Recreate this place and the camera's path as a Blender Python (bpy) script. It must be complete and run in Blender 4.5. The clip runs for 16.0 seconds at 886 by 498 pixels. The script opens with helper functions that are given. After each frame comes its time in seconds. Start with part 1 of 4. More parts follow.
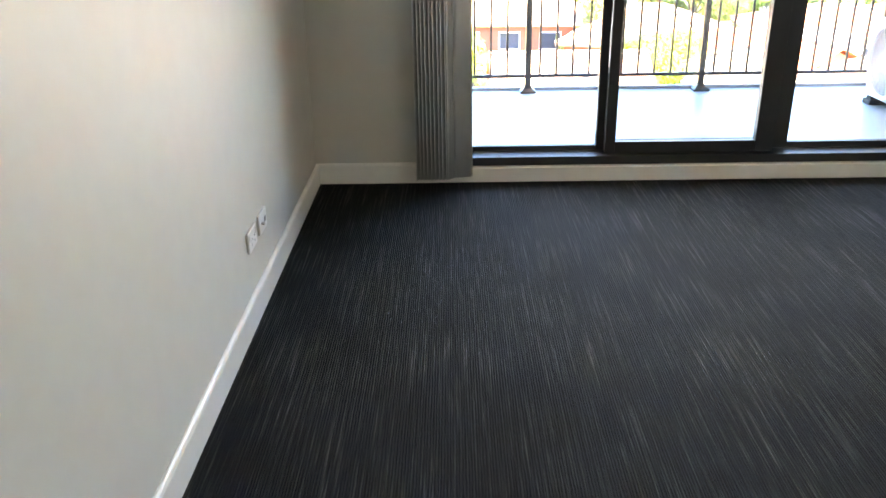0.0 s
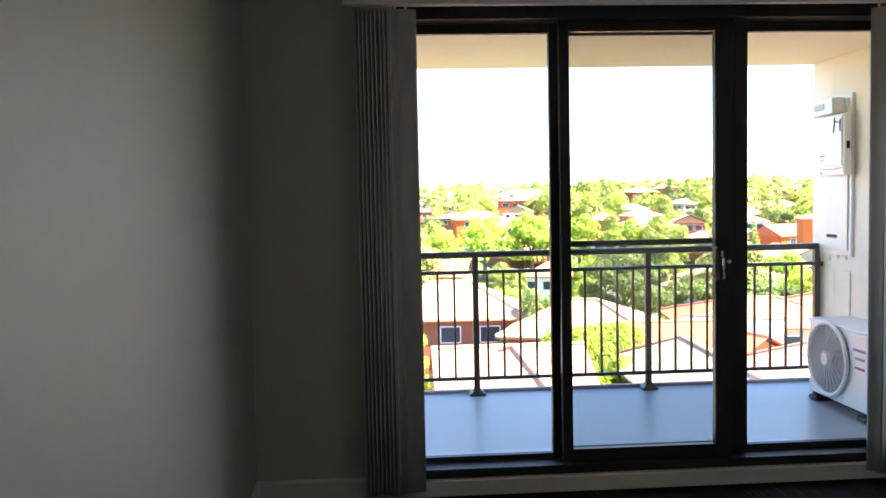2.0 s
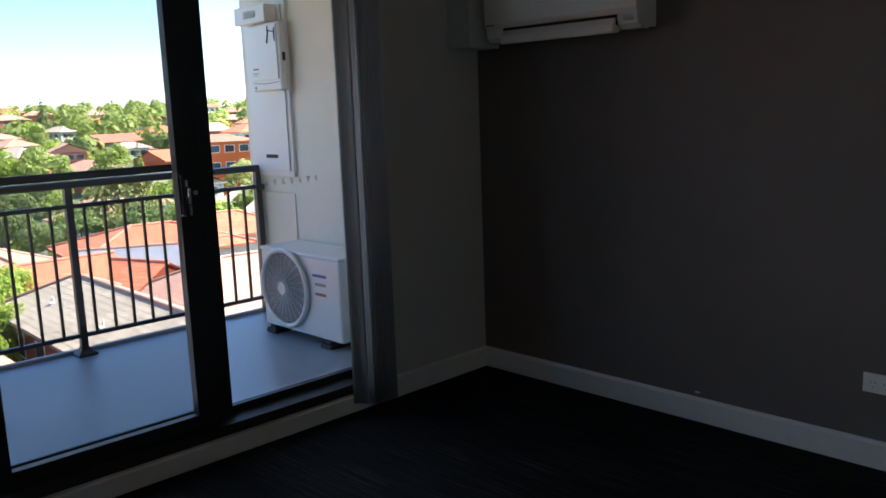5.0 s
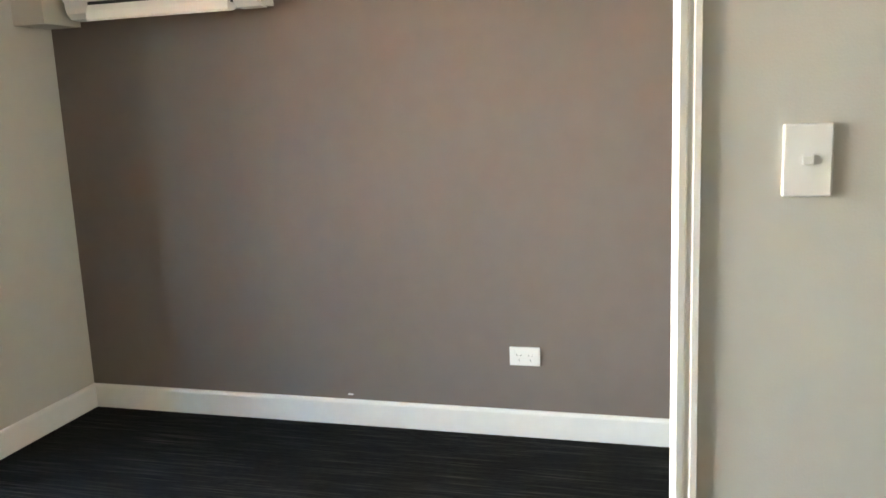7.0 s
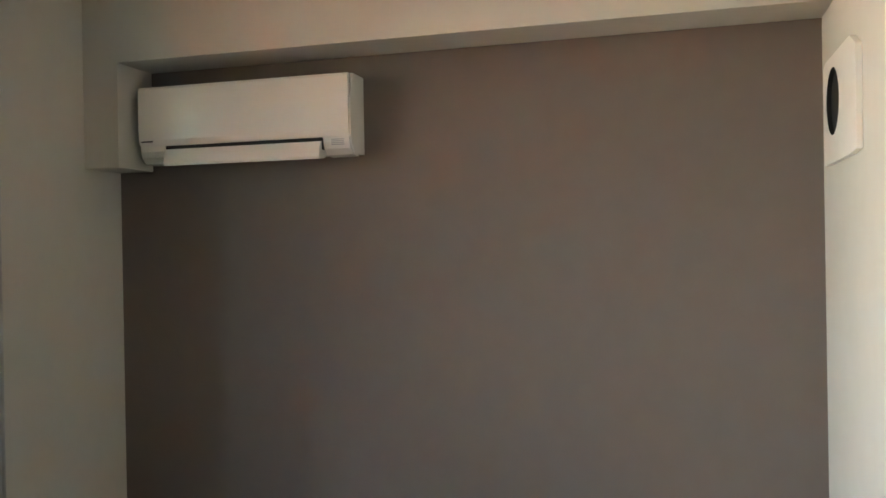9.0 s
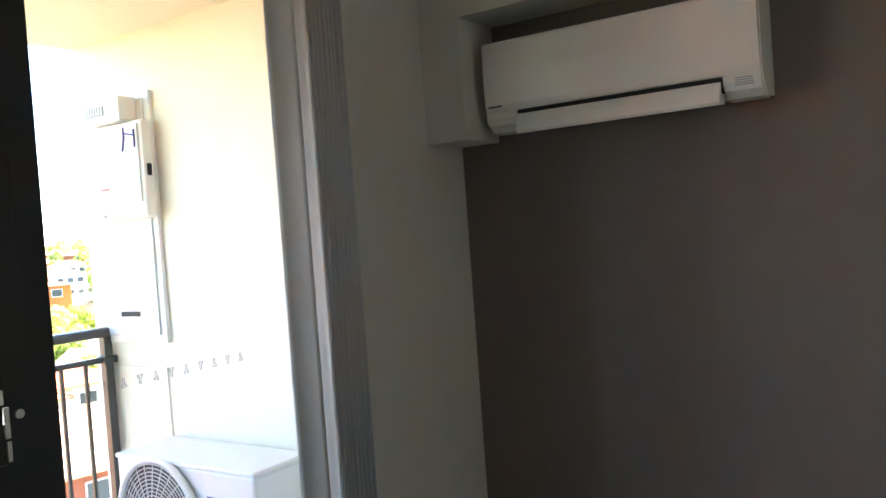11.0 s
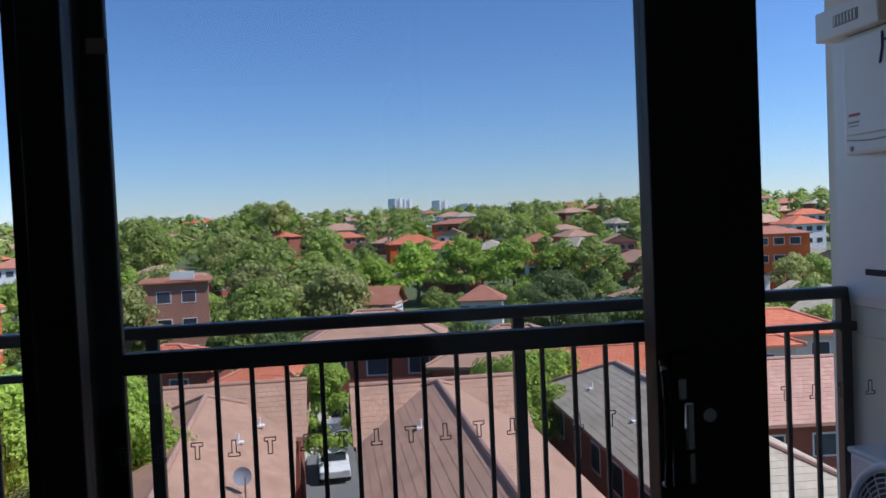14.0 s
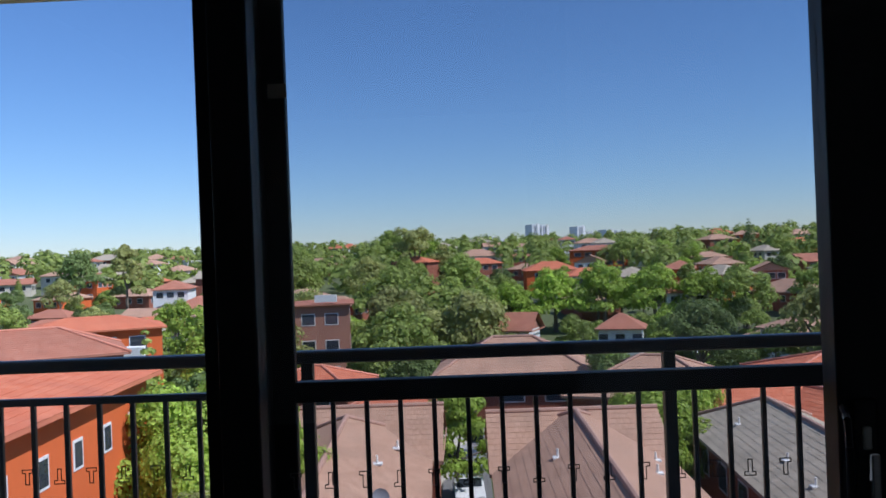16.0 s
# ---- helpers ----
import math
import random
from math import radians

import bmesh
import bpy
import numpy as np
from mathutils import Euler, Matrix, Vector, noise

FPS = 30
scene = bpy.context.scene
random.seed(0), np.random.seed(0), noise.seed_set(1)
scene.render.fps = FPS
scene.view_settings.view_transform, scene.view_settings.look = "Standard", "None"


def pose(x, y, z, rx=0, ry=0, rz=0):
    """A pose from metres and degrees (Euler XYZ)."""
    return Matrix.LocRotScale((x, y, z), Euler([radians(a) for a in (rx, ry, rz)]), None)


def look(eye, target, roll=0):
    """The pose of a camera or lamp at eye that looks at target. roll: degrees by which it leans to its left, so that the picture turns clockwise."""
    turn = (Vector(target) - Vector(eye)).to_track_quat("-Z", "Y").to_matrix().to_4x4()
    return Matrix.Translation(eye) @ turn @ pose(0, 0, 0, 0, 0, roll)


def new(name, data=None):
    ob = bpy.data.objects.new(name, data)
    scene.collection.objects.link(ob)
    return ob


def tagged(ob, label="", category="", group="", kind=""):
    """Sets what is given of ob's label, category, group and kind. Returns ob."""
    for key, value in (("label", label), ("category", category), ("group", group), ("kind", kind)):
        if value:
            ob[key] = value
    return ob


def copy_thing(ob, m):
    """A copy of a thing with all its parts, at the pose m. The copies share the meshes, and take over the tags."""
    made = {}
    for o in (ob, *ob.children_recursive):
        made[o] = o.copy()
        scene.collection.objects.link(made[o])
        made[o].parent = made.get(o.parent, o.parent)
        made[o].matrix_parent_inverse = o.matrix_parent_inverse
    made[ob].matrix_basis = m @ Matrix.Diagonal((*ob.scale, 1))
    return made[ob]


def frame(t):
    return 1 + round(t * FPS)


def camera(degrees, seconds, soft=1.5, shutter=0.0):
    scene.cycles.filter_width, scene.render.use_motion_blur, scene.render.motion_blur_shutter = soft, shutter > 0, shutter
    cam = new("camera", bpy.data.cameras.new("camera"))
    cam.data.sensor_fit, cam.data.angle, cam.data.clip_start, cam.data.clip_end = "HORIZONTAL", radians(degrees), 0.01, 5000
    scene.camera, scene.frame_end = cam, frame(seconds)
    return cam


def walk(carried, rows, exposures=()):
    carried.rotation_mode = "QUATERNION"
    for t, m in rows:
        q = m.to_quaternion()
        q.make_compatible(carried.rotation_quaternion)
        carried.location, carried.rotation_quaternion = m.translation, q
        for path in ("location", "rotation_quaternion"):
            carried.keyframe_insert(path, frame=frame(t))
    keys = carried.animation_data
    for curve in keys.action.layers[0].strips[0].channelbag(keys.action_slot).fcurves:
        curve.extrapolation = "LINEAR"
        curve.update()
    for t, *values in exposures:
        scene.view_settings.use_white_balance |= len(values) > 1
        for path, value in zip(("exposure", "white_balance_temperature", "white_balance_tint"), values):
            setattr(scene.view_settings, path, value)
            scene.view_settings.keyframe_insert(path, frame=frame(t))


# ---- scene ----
cam = camera(56.2, 16.0, soft=1.6)
PATH = [
    (0, (0.694, -4.013, 1.363), (0.666, -2.178, 0.569), -1.0),
    (0.5, (0.694, -4.03, 1.377), (0.665, -2.11, 0.819), -1.4),
    (1, (0.697, -4.019, 1.41), (0.696, -2.044, 1.094), -1.6),
    (1.5, (0.692, -3.989, 1.417), (0.722, -1.996, 1.248), -1.2),
    (2, (0.656, -3.858, 1.41), (0.778, -1.866, 1.288), -1.2),
    (2.5, (0.619, -3.679, 1.403), (0.914, -1.705, 1.281), -1.2),
    (3, (0.666, -3.491, 1.396), (1.098, -1.545, 1.23), -1.4),
    (3.5, (0.742, -3.319, 1.378), (1.341, -1.422, 1.167), -1.1),
    (4, (0.747, -3.189, 1.374), (1.6, -1.4, 1.113), -1.2),
    (4.5, (0.71, -3.058, 1.378), (1.849, -1.443, 1.074), -1.7),
    (7, (0.866, -2.506, 1.298), (2.757, -1.963, 0.938), -2.4),
    (7.5, (0.851, -2.407, 1.294), (2.805, -2.099, 0.999), -1.8),
    (8, (0.898, -2.303, 1.297), (2.861, -1.932, 1.212), 0.0),
    (8.2, (0.916, -2.256, 1.346), (2.875, -1.86, 1.28), 0.1),
    (10.5, (1.376, -1.7, 1.304), (3.122, -0.725, 1.325), -3.8),
    (11, (1.438, -1.516, 1.369), (3.096, -0.398, 1.32), -4.2),
    (11.5, (1.519, -1.348, 1.364), (3.079, -0.098, 1.292), -5.5),
    (12, (1.588, -1.197, 1.37), (3.024, 0.194, 1.31), -7.0),
    (12.5, (1.725, -1.073, 1.385), (2.905, 0.541, 1.347), -5.9),
    (13, (1.796, -1.017, 1.354), (2.646, 0.794, 1.334), -3.4),
    (13.5, (1.823, -0.969, 1.349), (2.372, 0.953, 1.312), -2.9),
    (14, (1.806, -0.953, 1.342), (2.08, 1.027, 1.273), -2.5),
    (14.5, (1.771, -0.956, 1.344), (1.798, 1.042, 1.261), -2.2),
    (15, (1.734, -0.952, 1.358), (1.603, 1.042, 1.283), -1.4),
    (15.5, (1.727, -0.968, 1.358), (1.527, 1.022, 1.328), -2.1),
    (16, (1.772, -0.958, 1.356), (1.721, 1.041, 1.363), -2.2),
]

EXPOSURES = [
    (0.0, 5.45, 7600, 15), (0.5, 4.6, 7100, 15), (1.0, 4.0, 7200, 15), (1.5, 3.4, 7000, 15), (2.0, 3.15, 7000, 16), (2.5, 2.85, 7000, 17),
    (3.0, 2.4, 6700, 15), (3.5, 2.0, 6250, 15), (4.5, 1.75, 5700, 16), (5.6, 3.0, 7000, 13), (6.8, 5.75, 7900, 13), (7.5, 5.45, 8000, 14),
    (8.2, 4.75, 8200, 14), (10.3, 4.6, 7300, 12), (11.0, 4.1, 7000, 12), (11.5, 3.55, 6700, 12), (12.0, 3.0, 6800, 13),
    (12.5, 2.6, 7000, 15), (13.0, 1.2, 5900, 18), (13.5, 0.4, 5500, 18), (14.0, 0.27, 5400, 18), (15.0, 0.3, 5550, 18), (16.0, 0.14, 5400, 18),
]
walk(cam, [(t, look(eye, target, roll)) for t, eye, target, roll in PATH], EXPOSURES)

# ---- light ----
SUN_EL, SUN_AZ = radians(52), radians(113)   # azimuth clockwise from +y
world = bpy.data.worlds.new("sky")
scene.world = world
world.use_nodes = True
wn = world.node_tree.nodes
sky = wn.new("ShaderNodeTexSky")
sky.sky_type, sky.sun_disc = "NISHITA", False
sky.sun_elevation, sky.sun_rotation = SUN_EL, SUN_AZ
sky.altitude, sky.air_density, sky.dust_density, sky.ozone_density = 900, 1.2, 0.0, 8.0
wn["Background"].inputs["Strength"].default_value = 0.11
world.node_tree.links.new(sky.outputs[0], wn["Background"].inputs["Color"])
sun_data = bpy.data.lights.new("sun", "SUN")
sun_data.energy, sun_data.angle, sun_data.color = 5.0, radians(0.53), (1.0, 0.92, 0.79)
sun = new("sun", sun_data)
sun_from = Vector((math.sin(SUN_AZ) * math.cos(SUN_EL), math.cos(SUN_AZ) * math.cos(SUN_EL), math.sin(SUN_EL)))
sun.matrix_world = look(sun_from * 60, (0, 0, 0))


# area lamp added in the door opening, boosts the sky's light indoors
glow_data = bpy.data.lights.new("door_skylight", "AREA")
glow_data.shape, glow_data.size, glow_data.size_y = "RECTANGLE", 2.1, 2.0
glow_data.energy, glow_data.color, glow_data.spread = 1.4, (0.86, 0.94, 1.0), radians(104)
glow = new("door_skylight", glow_data)
glow.matrix_world = look((1.9, 0.03, 1.2), (1.9, -1.0, 1.05))


# ---- materials ----
def mat(name, color, rough=0.6, metal=0.0, vary=0.12, scale=6.0, bump=0.0, bump_scale=80.0, spec=0.5, per_object=0.0, per_island=0.0, stretch=(1, 1, 1)):
    """Principled surface with a coarse and a fine variation of its colour, and a fine relief."""
    m = bpy.data.materials.new(name)
    m.use_nodes = True
    nt = m.node_tree
    n, ln = nt.nodes, nt.links
    b = n["Principled BSDF"]
    b.inputs["Roughness"].default_value = rough
    b.inputs["Metallic"].default_value = metal
    b.inputs["Specular IOR Level"].default_value = spec
    co = n.new("ShaderNodeTexCoord")
    mp = n.new("ShaderNodeMapping")
    mp.inputs["Scale"].default_value = stretch
    ln.new(co.outputs["Object"], mp.inputs["Vector"])
    big, fine = n.new("ShaderNodeTexNoise"), n.new("ShaderNodeTexNoise")
    big.inputs["Scale"].default_value, fine.inputs["Scale"].default_value = scale * 0.2, scale * 4
    big.inputs["Detail"].default_value, fine.inputs["Detail"].default_value = 4, 3
    ln.new(mp.outputs[0], big.inputs["Vector"])
    ln.new(mp.outputs[0], fine.inputs["Vector"])
    add = n.new("ShaderNodeMath")
    add.operation = "ADD"
    ln.new(big.outputs["Fac"], add.inputs[0])
    ln.new(fine.outputs["Fac"], add.inputs[1])
    last = add.outputs[0]
    rng = n.new("ShaderNodeMapRange")
    rng.inputs["From Min"].default_value, rng.inputs["From Max"].default_value = 0.6, 1.4
    rng.inputs["To Min"].default_value, rng.inputs["To Max"].default_value = 1 - vary, 1 + vary
    ln.new(last, rng.inputs["Value"])
    last = rng.outputs[0]
    for amount, node, out in ((per_object, "ShaderNodeObjectInfo", "Random"), (per_island, "ShaderNodeNewGeometry", "Random Per Island")):
        if amount:
            src, r2, mul = n.new(node), n.new("ShaderNodeMapRange"), n.new("ShaderNodeMath")
            r2.inputs["To Min"].default_value, r2.inputs["To Max"].default_value = 1 - amount, 1 + amount
            ln.new(src.outputs[out], r2.inputs["Value"])
            mul.operation = "MULTIPLY"
            ln.new(last, mul.inputs[0])
            ln.new(r2.outputs[0], mul.inputs[1])
            last = mul.outputs[0]
    hue = n.new("ShaderNodeHueSaturation")
    hue.inputs["Color"].default_value = (*color, 1)
    ln.new(last, hue.inputs["Value"])
    ln.new(hue.outputs[0], b.inputs["Base Color"])
    if bump:
        bt, bp = n.new("ShaderNodeTexNoise"), n.new("ShaderNodeBump")
        bt.inputs["Scale"].default_value = bump_scale
        bt.inputs["Detail"].default_value = 4
        bp.inputs["Strength"].default_value = bump
        bp.inputs["Distance"].default_value = 0.004
        ln.new(mp.outputs[0], bt.inputs["Vector"])
        ln.new(bt.outputs["Fac"], bp.inputs["Height"])
        ln.new(bp.outputs[0], b.inputs["Normal"])
    return m


WALL = mat("wall_paint", (0.57, 0.55, 0.495), 0.55, vary=0.035, scale=3, bump=0.12, bump_scale=260)
TAUPE = mat("taupe_paint", (0.172, 0.137, 0.118), 0.72, vary=0.05, scale=3, bump=0.12, bump_scale=260)
CEIL = mat("ceiling_paint", (0.76, 0.75, 0.72), 0.8, vary=0.03, scale=3, bump=0.1, bump_scale=300)
TRIM = mat("gloss_white_trim", (0.78, 0.76, 0.71), 0.28, vary=0.04, scale=5, bump=0.05, bump_scale=120)
PLASTIC = mat("white_plastic", (0.80, 0.79, 0.76), 0.32, vary=0.02, scale=8)
CREAM_PLASTIC = mat("glossy_unit_plastic", (0.76, 0.74, 0.68), 0.27, vary=0.02, scale=4)
GREY_PLASTIC = mat("grey_plastic", (0.30, 0.30, 0.29), 0.45, vary=0.06, scale=20)
# near-black that paints the shade in holes and slots; also the heater latch
DARK = mat("dark_gap", (0.012, 0.012, 0.012), 0.7, vary=0.2)
BLACK = mat("black_powder_coat", (0.012, 0.0125, 0.014), 0.5, vary=0.18, scale=10, bump=0.08, bump_scale=400)
RAILM = mat("grey_brown_rail_coat", (0.060, 0.057, 0.052), 0.40, vary=0.15, scale=10, bump=0.08, bump_scale=300)
STEEL = mat("brushed_steel", (0.62, 0.58, 0.52), 0.28, metal=1.0, vary=0.1, scale=30)
# the shade of the fan bay, put into a dark grey colour
FAN_SHADE = mat("painted_fan_shade", (0.09, 0.09, 0.09), 0.6, vary=0.1, scale=10)
RUBBER = mat("black_rubber", (0.02, 0.022, 0.022), 0.7, vary=0.2, scale=20)
VANE = mat("grey_blind_fabric", (0.55, 0.55, 0.54), 0.85, vary=0.06, scale=12, bump=0.25, bump_scale=500, stretch=(1, 1, 0.2))
RENDER_WALL = mat("cream_render", (0.88, 0.83, 0.70), 0.75, vary=0.06, scale=3, bump=0.25, bump_scale=140)
WHITE_METAL = mat("white_enamel_metal", (0.84, 0.84, 0.82), 0.30, vary=0.04, scale=5)
SOFFIT = mat("soffit_paint", (0.86, 0.80, 0.66), 0.8, vary=0.05, scale=3)
BALC = mat("blue_grey_balcony_coating", (0.33, 0.365, 0.41), 0.38, vary=0.12, scale=6, bump=0.25, bump_scale=90)
CONCRETE = mat("pale_concrete", (0.45, 0.44, 0.41), 0.85, vary=0.15, scale=4, bump=0.3)
PURPLE = mat("purple_print", (0.10, 0.06, 0.30), 0.5)
RED_PRINT = mat("red_print", (0.5, 0.12, 0.10), 0.5)
BLUE_PRINT = mat("blue_print", (0.16, 0.16, 0.45), 0.5)
TAN = mat("tan_matte", (0.42, 0.36, 0.28), 0.8, vary=0.1, scale=30)
INK = mat("dark_ink", (0.05, 0.05, 0.05), 0.5)
FRIT = mat("etched_mark", (0.11, 0.105, 0.10), 0.6)
ASPHALT = mat("asphalt", (0.06, 0.06, 0.06), 0.9, vary=0.2, scale=2, bump=0.2)


def glass_mat(name, tint):
    m = bpy.data.materials.new(name)
    m.use_nodes = True
    n, ln = m.node_tree.nodes, m.node_tree.links
    n.remove(n["Principled BSDF"])
    tr, gl, fr, mx = n.new("ShaderNodeBsdfTransparent"), n.new("ShaderNodeBsdfGlossy"), n.new("ShaderNodeLayerWeight"), n.new("ShaderNodeMixShader")
    tr.inputs["Color"].default_value = (*tint, 1)
    gl.inputs["Roughness"].default_value = 0.01
    fr.inputs["Blend"].default_value = 0.5
    pw, ml = n.new("ShaderNodeMath"), n.new("ShaderNodeMath")
    pw.operation, ml.operation = "POWER", "MULTIPLY_ADD"
    pw.inputs[1].default_value = 5.0
    ml.inputs[1].default_value, ml.inputs[2].default_value = 0.96, 0.035
    ln.new(fr.outputs["Facing"], pw.inputs[0])
    ln.new(pw.outputs[0], ml.inputs[0])
    ln.new(ml.outputs[0], mx.inputs[0])
    ln.new(tr.outputs[0], mx.inputs[1])
    ln.new(gl.outputs[0], mx.inputs[2])
    ln.new(mx.outputs[0], n["Material Output"].inputs["Surface"])
    return m


GLASS = glass_mat("clear_glass", (0.975, 0.985, 0.98))
HOUSE_GLASS = mat("house_window_glass", (0.05, 0.06, 0.075), 0.08, vary=0.2, scale=3, per_object=0.5)


def mesh_screen_mat():
    """Fine black fly-screen: the open share of the weave lets the view through."""
    m = bpy.data.materials.new("flyscreen_weave")
    m.use_nodes = True
    n, ln = m.node_tree.nodes, m.node_tree.links
    b = n["Principled BSDF"]
    b.inputs["Base Color"].default_value = (0.02, 0.02, 0.02, 1)
    b.inputs["Roughness"].default_value = 0.6
    tr, mx = n.new("ShaderNodeBsdfTransparent"), n.new("ShaderNodeMixShader")
    mx.inputs[0].default_value = 0.28
    ln.new(tr.outputs[0], mx.inputs[1])
    ln.new(b.outputs[0], mx.inputs[2])
    ln.new(mx.outputs[0], n["Material Output"].inputs["Surface"])
    return m


SCREEN = mesh_screen_mat()


def carpet_mat():
    """Charcoal carpet tile: a fine corded pile with broken pale flecks along it."""
    m = bpy.data.materials.new("charcoal_corded_carpet")
    m.use_nodes = True
    n, ln = m.node_tree.nodes, m.node_tree.links
    b = n["Principled BSDF"]
    b.inputs["Roughness"].default_value = 0.9
    b.inputs["Specular IOR Level"].default_value = 0.16
    b.inputs["Sheen Weight"].default_value = 0.0
    co = n.new("ShaderNodeTexCoord")

    def noise_at(scale, sx, sy, detail=3):
        mp, t = n.new("ShaderNodeMapping"), n.new("ShaderNodeTexNoise")
        mp.inputs["Scale"].default_value = (sx, sy, 1)
        t.inputs["Scale"].default_value, t.inputs["Detail"].default_value = scale, detail
        ln.new(co.outputs["Object"], mp.inputs["Vector"])
        ln.new(mp.outputs[0], t.inputs["Vector"])
        return t.outputs["Fac"]

    def ramp(src, lo, hi, a, z):
        r = n.new("ShaderNodeMapRange")
        for k, v in zip(("From Min", "From Max", "To Min", "To Max"), (lo, hi, a, z)):
            r.inputs[k].default_value = v
        ln.new(src, r.inputs["Value"])
        return r.outputs[0]

    def math_node(op, a, c):
        q = n.new("ShaderNodeMath")
        q.operation = op
        for k, v in ((0, a), (1, c)):
            if isinstance(v, (int, float)):
                q.inputs[k].default_value = v
            else:
                ln.new(v, q.inputs[k])
        return q.outputs[0]

    flecks = ramp(noise_at(1, 120, 2.6), 0.50, 0.74, 0, 1)
    fine = ramp(noise_at(1, 230, 7), 0.32, 0.68, 0.35, 1.5)
    broad = ramp(noise_at(2.2, 1.6, 1), 0.35, 0.65, 0.45, 1.45)
    level = math_node("MULTIPLY", math_node("MULTIPLY", math_node("ADD", 0.0040, math_node("MULTIPLY", flecks, 0.034)), fine), broad)
    rgb = n.new("ShaderNodeCombineColor")
    ln.new(level, rgb.inputs[0])
    ln.new(level, rgb.inputs[1])
    ln.new(math_node("MULTIPLY", level, 0.88), rgb.inputs[2])
    ln.new(rgb.outputs[0], b.inputs["Base Color"])
    w, bp = n.new("ShaderNodeTexWave"), n.new("ShaderNodeBump")
    w.bands_direction = "X"
    w.inputs["Scale"].default_value, w.inputs["Distortion"].default_value = 40, 1.5
    w.inputs["Detail"].default_value = 2
    ln.new(co.outputs["Object"], w.inputs["Vector"])
    bp.inputs["Strength"].default_value, bp.inputs["Distance"].default_value = 0.6, 0.004
    ln.new(math_node("ADD", w.outputs["Fac"], fine), bp.inputs["Height"])
    ln.new(bp.outputs[0], b.inputs["Normal"])
    return m


CARPET = carpet_mat()


# ---- building blocks ----
def add_box(bm, lo, hi, bevel=0.0):
    vs = [bm.verts.new((x, y, z)) for z in (lo[2], hi[2]) for y in (lo[1], hi[1]) for x in (lo[0], hi[0])]
    fs = [bm.faces.new([vs[i] for i in q]) for q in ((0, 2, 3, 1), (4, 5, 7, 6), (0, 1, 5, 4), (2, 6, 7, 3), (0, 4, 6, 2), (1, 3, 7, 5))]
    if bevel:
        edges = {e for f in fs for e in f.edges}
        bmesh.ops.bevel(bm, geom=list(edges), offset=bevel, segments=2, affect="EDGES", profile=0.5)
    return bm


def box_bm(lo, hi, bevel=0.0):
    return add_box(bmesh.new(), lo, hi, bevel)


def add_rod(bm, a, b, r, seg=12, r2=None):
    a, b = Vector(a), Vector(b)
    q = (b - a).to_track_quat("Z", "Y").to_matrix().to_4x4()
    bmesh.ops.create_cone(bm, cap_ends=True, segments=seg, radius1=r, radius2=r if r2 is None else r2, depth=(b - a).length, matrix=Matrix.Translation((a + b) / 2) @ q)
    return bm


def add_ring(bm, centre, axis, r, tube, seg=36, side=6):
    """A closed ring of round wire about an axis."""
    q = Vector(axis).to_track_quat("Z", "Y").to_matrix()
    c = Vector(centre)
    loops = []
    for i in range(seg):
        a = 2 * math.pi * i / seg
        d = Vector((math.cos(a), math.sin(a), 0))
        loops.append([bm.verts.new(c + q @ (d * (r + tube * math.cos(2 * math.pi * k / side)) + Vector((0, 0, tube * math.sin(2 * math.pi * k / side))))) for k in range(side)])
    for i in range(seg):
        for k in range(side):
            bm.faces.new((loops[i][k], loops[(i + 1) % seg][k], loops[(i + 1) % seg][(k + 1) % side], loops[i][(k + 1) % side]))
    return bm


def extrude_profile(points, axis, lo, hi):
    """A closed outline pushed along an axis: 'x' takes (y, z), 'y' takes (x, z), 'z' takes (x, y)."""
    bm = bmesh.new()
    put = {"x": lambda p, a: (a, p[0], p[1]), "y": lambda p, a: (p[0], a, p[1]), "z": lambda p, a: (p[0], p[1], a)}[axis]
    near, far = ([bm.verts.new(put(p, a)) for p in points] for a in (lo, hi))
    bm.faces.new(near)
    bm.faces.new(far[::-1])
    for i in range(len(points)):
        j = (i + 1) % len(points)
        bm.faces.new((near[j], near[i], far[i], far[j]))
    bmesh.ops.recalc_face_normals(bm, faces=bm.faces)
    return bm


def part(name, bm, material, parent=None, label="", smooth=False):
    me = bpy.data.meshes.new(name)
    bm.to_mesh(me)
    bm.free()
    me.materials.append(material)
    if smooth:
        for p in me.polygons:
            p.use_smooth = True
    ob = new(name, me)
    if parent is not None:
        ob.parent = parent
        ob.matrix_parent_inverse = parent.matrix_basis.inverted()
    return tagged(ob, label=label)


def thing(name, at, label, category, group="", kind=""):
    ob = new(name)
    ob.location = at
    ob.empty_display_size = 0.1
    return tagged(ob, label, category, group, kind)


def struct(name, bm, material, label, category):
    return tagged(part(name, bm, material), label, category, kind="structure")


# ---- room ----
W, YS, CZ = 3.85, -5.6, 2.46          # dark wall, back wall, ceiling
BLOCK_X, BLOCK_Y = 2.255, -2.537      # the projecting corner
DX0, DX1, DZ0, DZ1 = 0.60, 3.195, 0.075, 2.30   # sliding door frame

struct("floor", box_bm((-0.0, YS, -0.05), (W, 0.0, 0.0)), CARPET, "charcoal corded carpet with pale broken flecks", "carpet")
bm = box_bm((-0.15, YS - 0.15, CZ), (W + 0.15, 0.22, CZ + 0.12))
struct("ceiling", bm, CEIL, "plain white painted plasterboard ceiling", "ceiling")
struct("wall_west", box_bm((-0.15, YS - 0.15, -0.05), (0.0, 0.0, CZ)), WALL, "light grey-beige painted plaster wall", "wall")
bm = box_bm((-0.15, 0.0, -0.05), (DX0, 0.20, CZ))
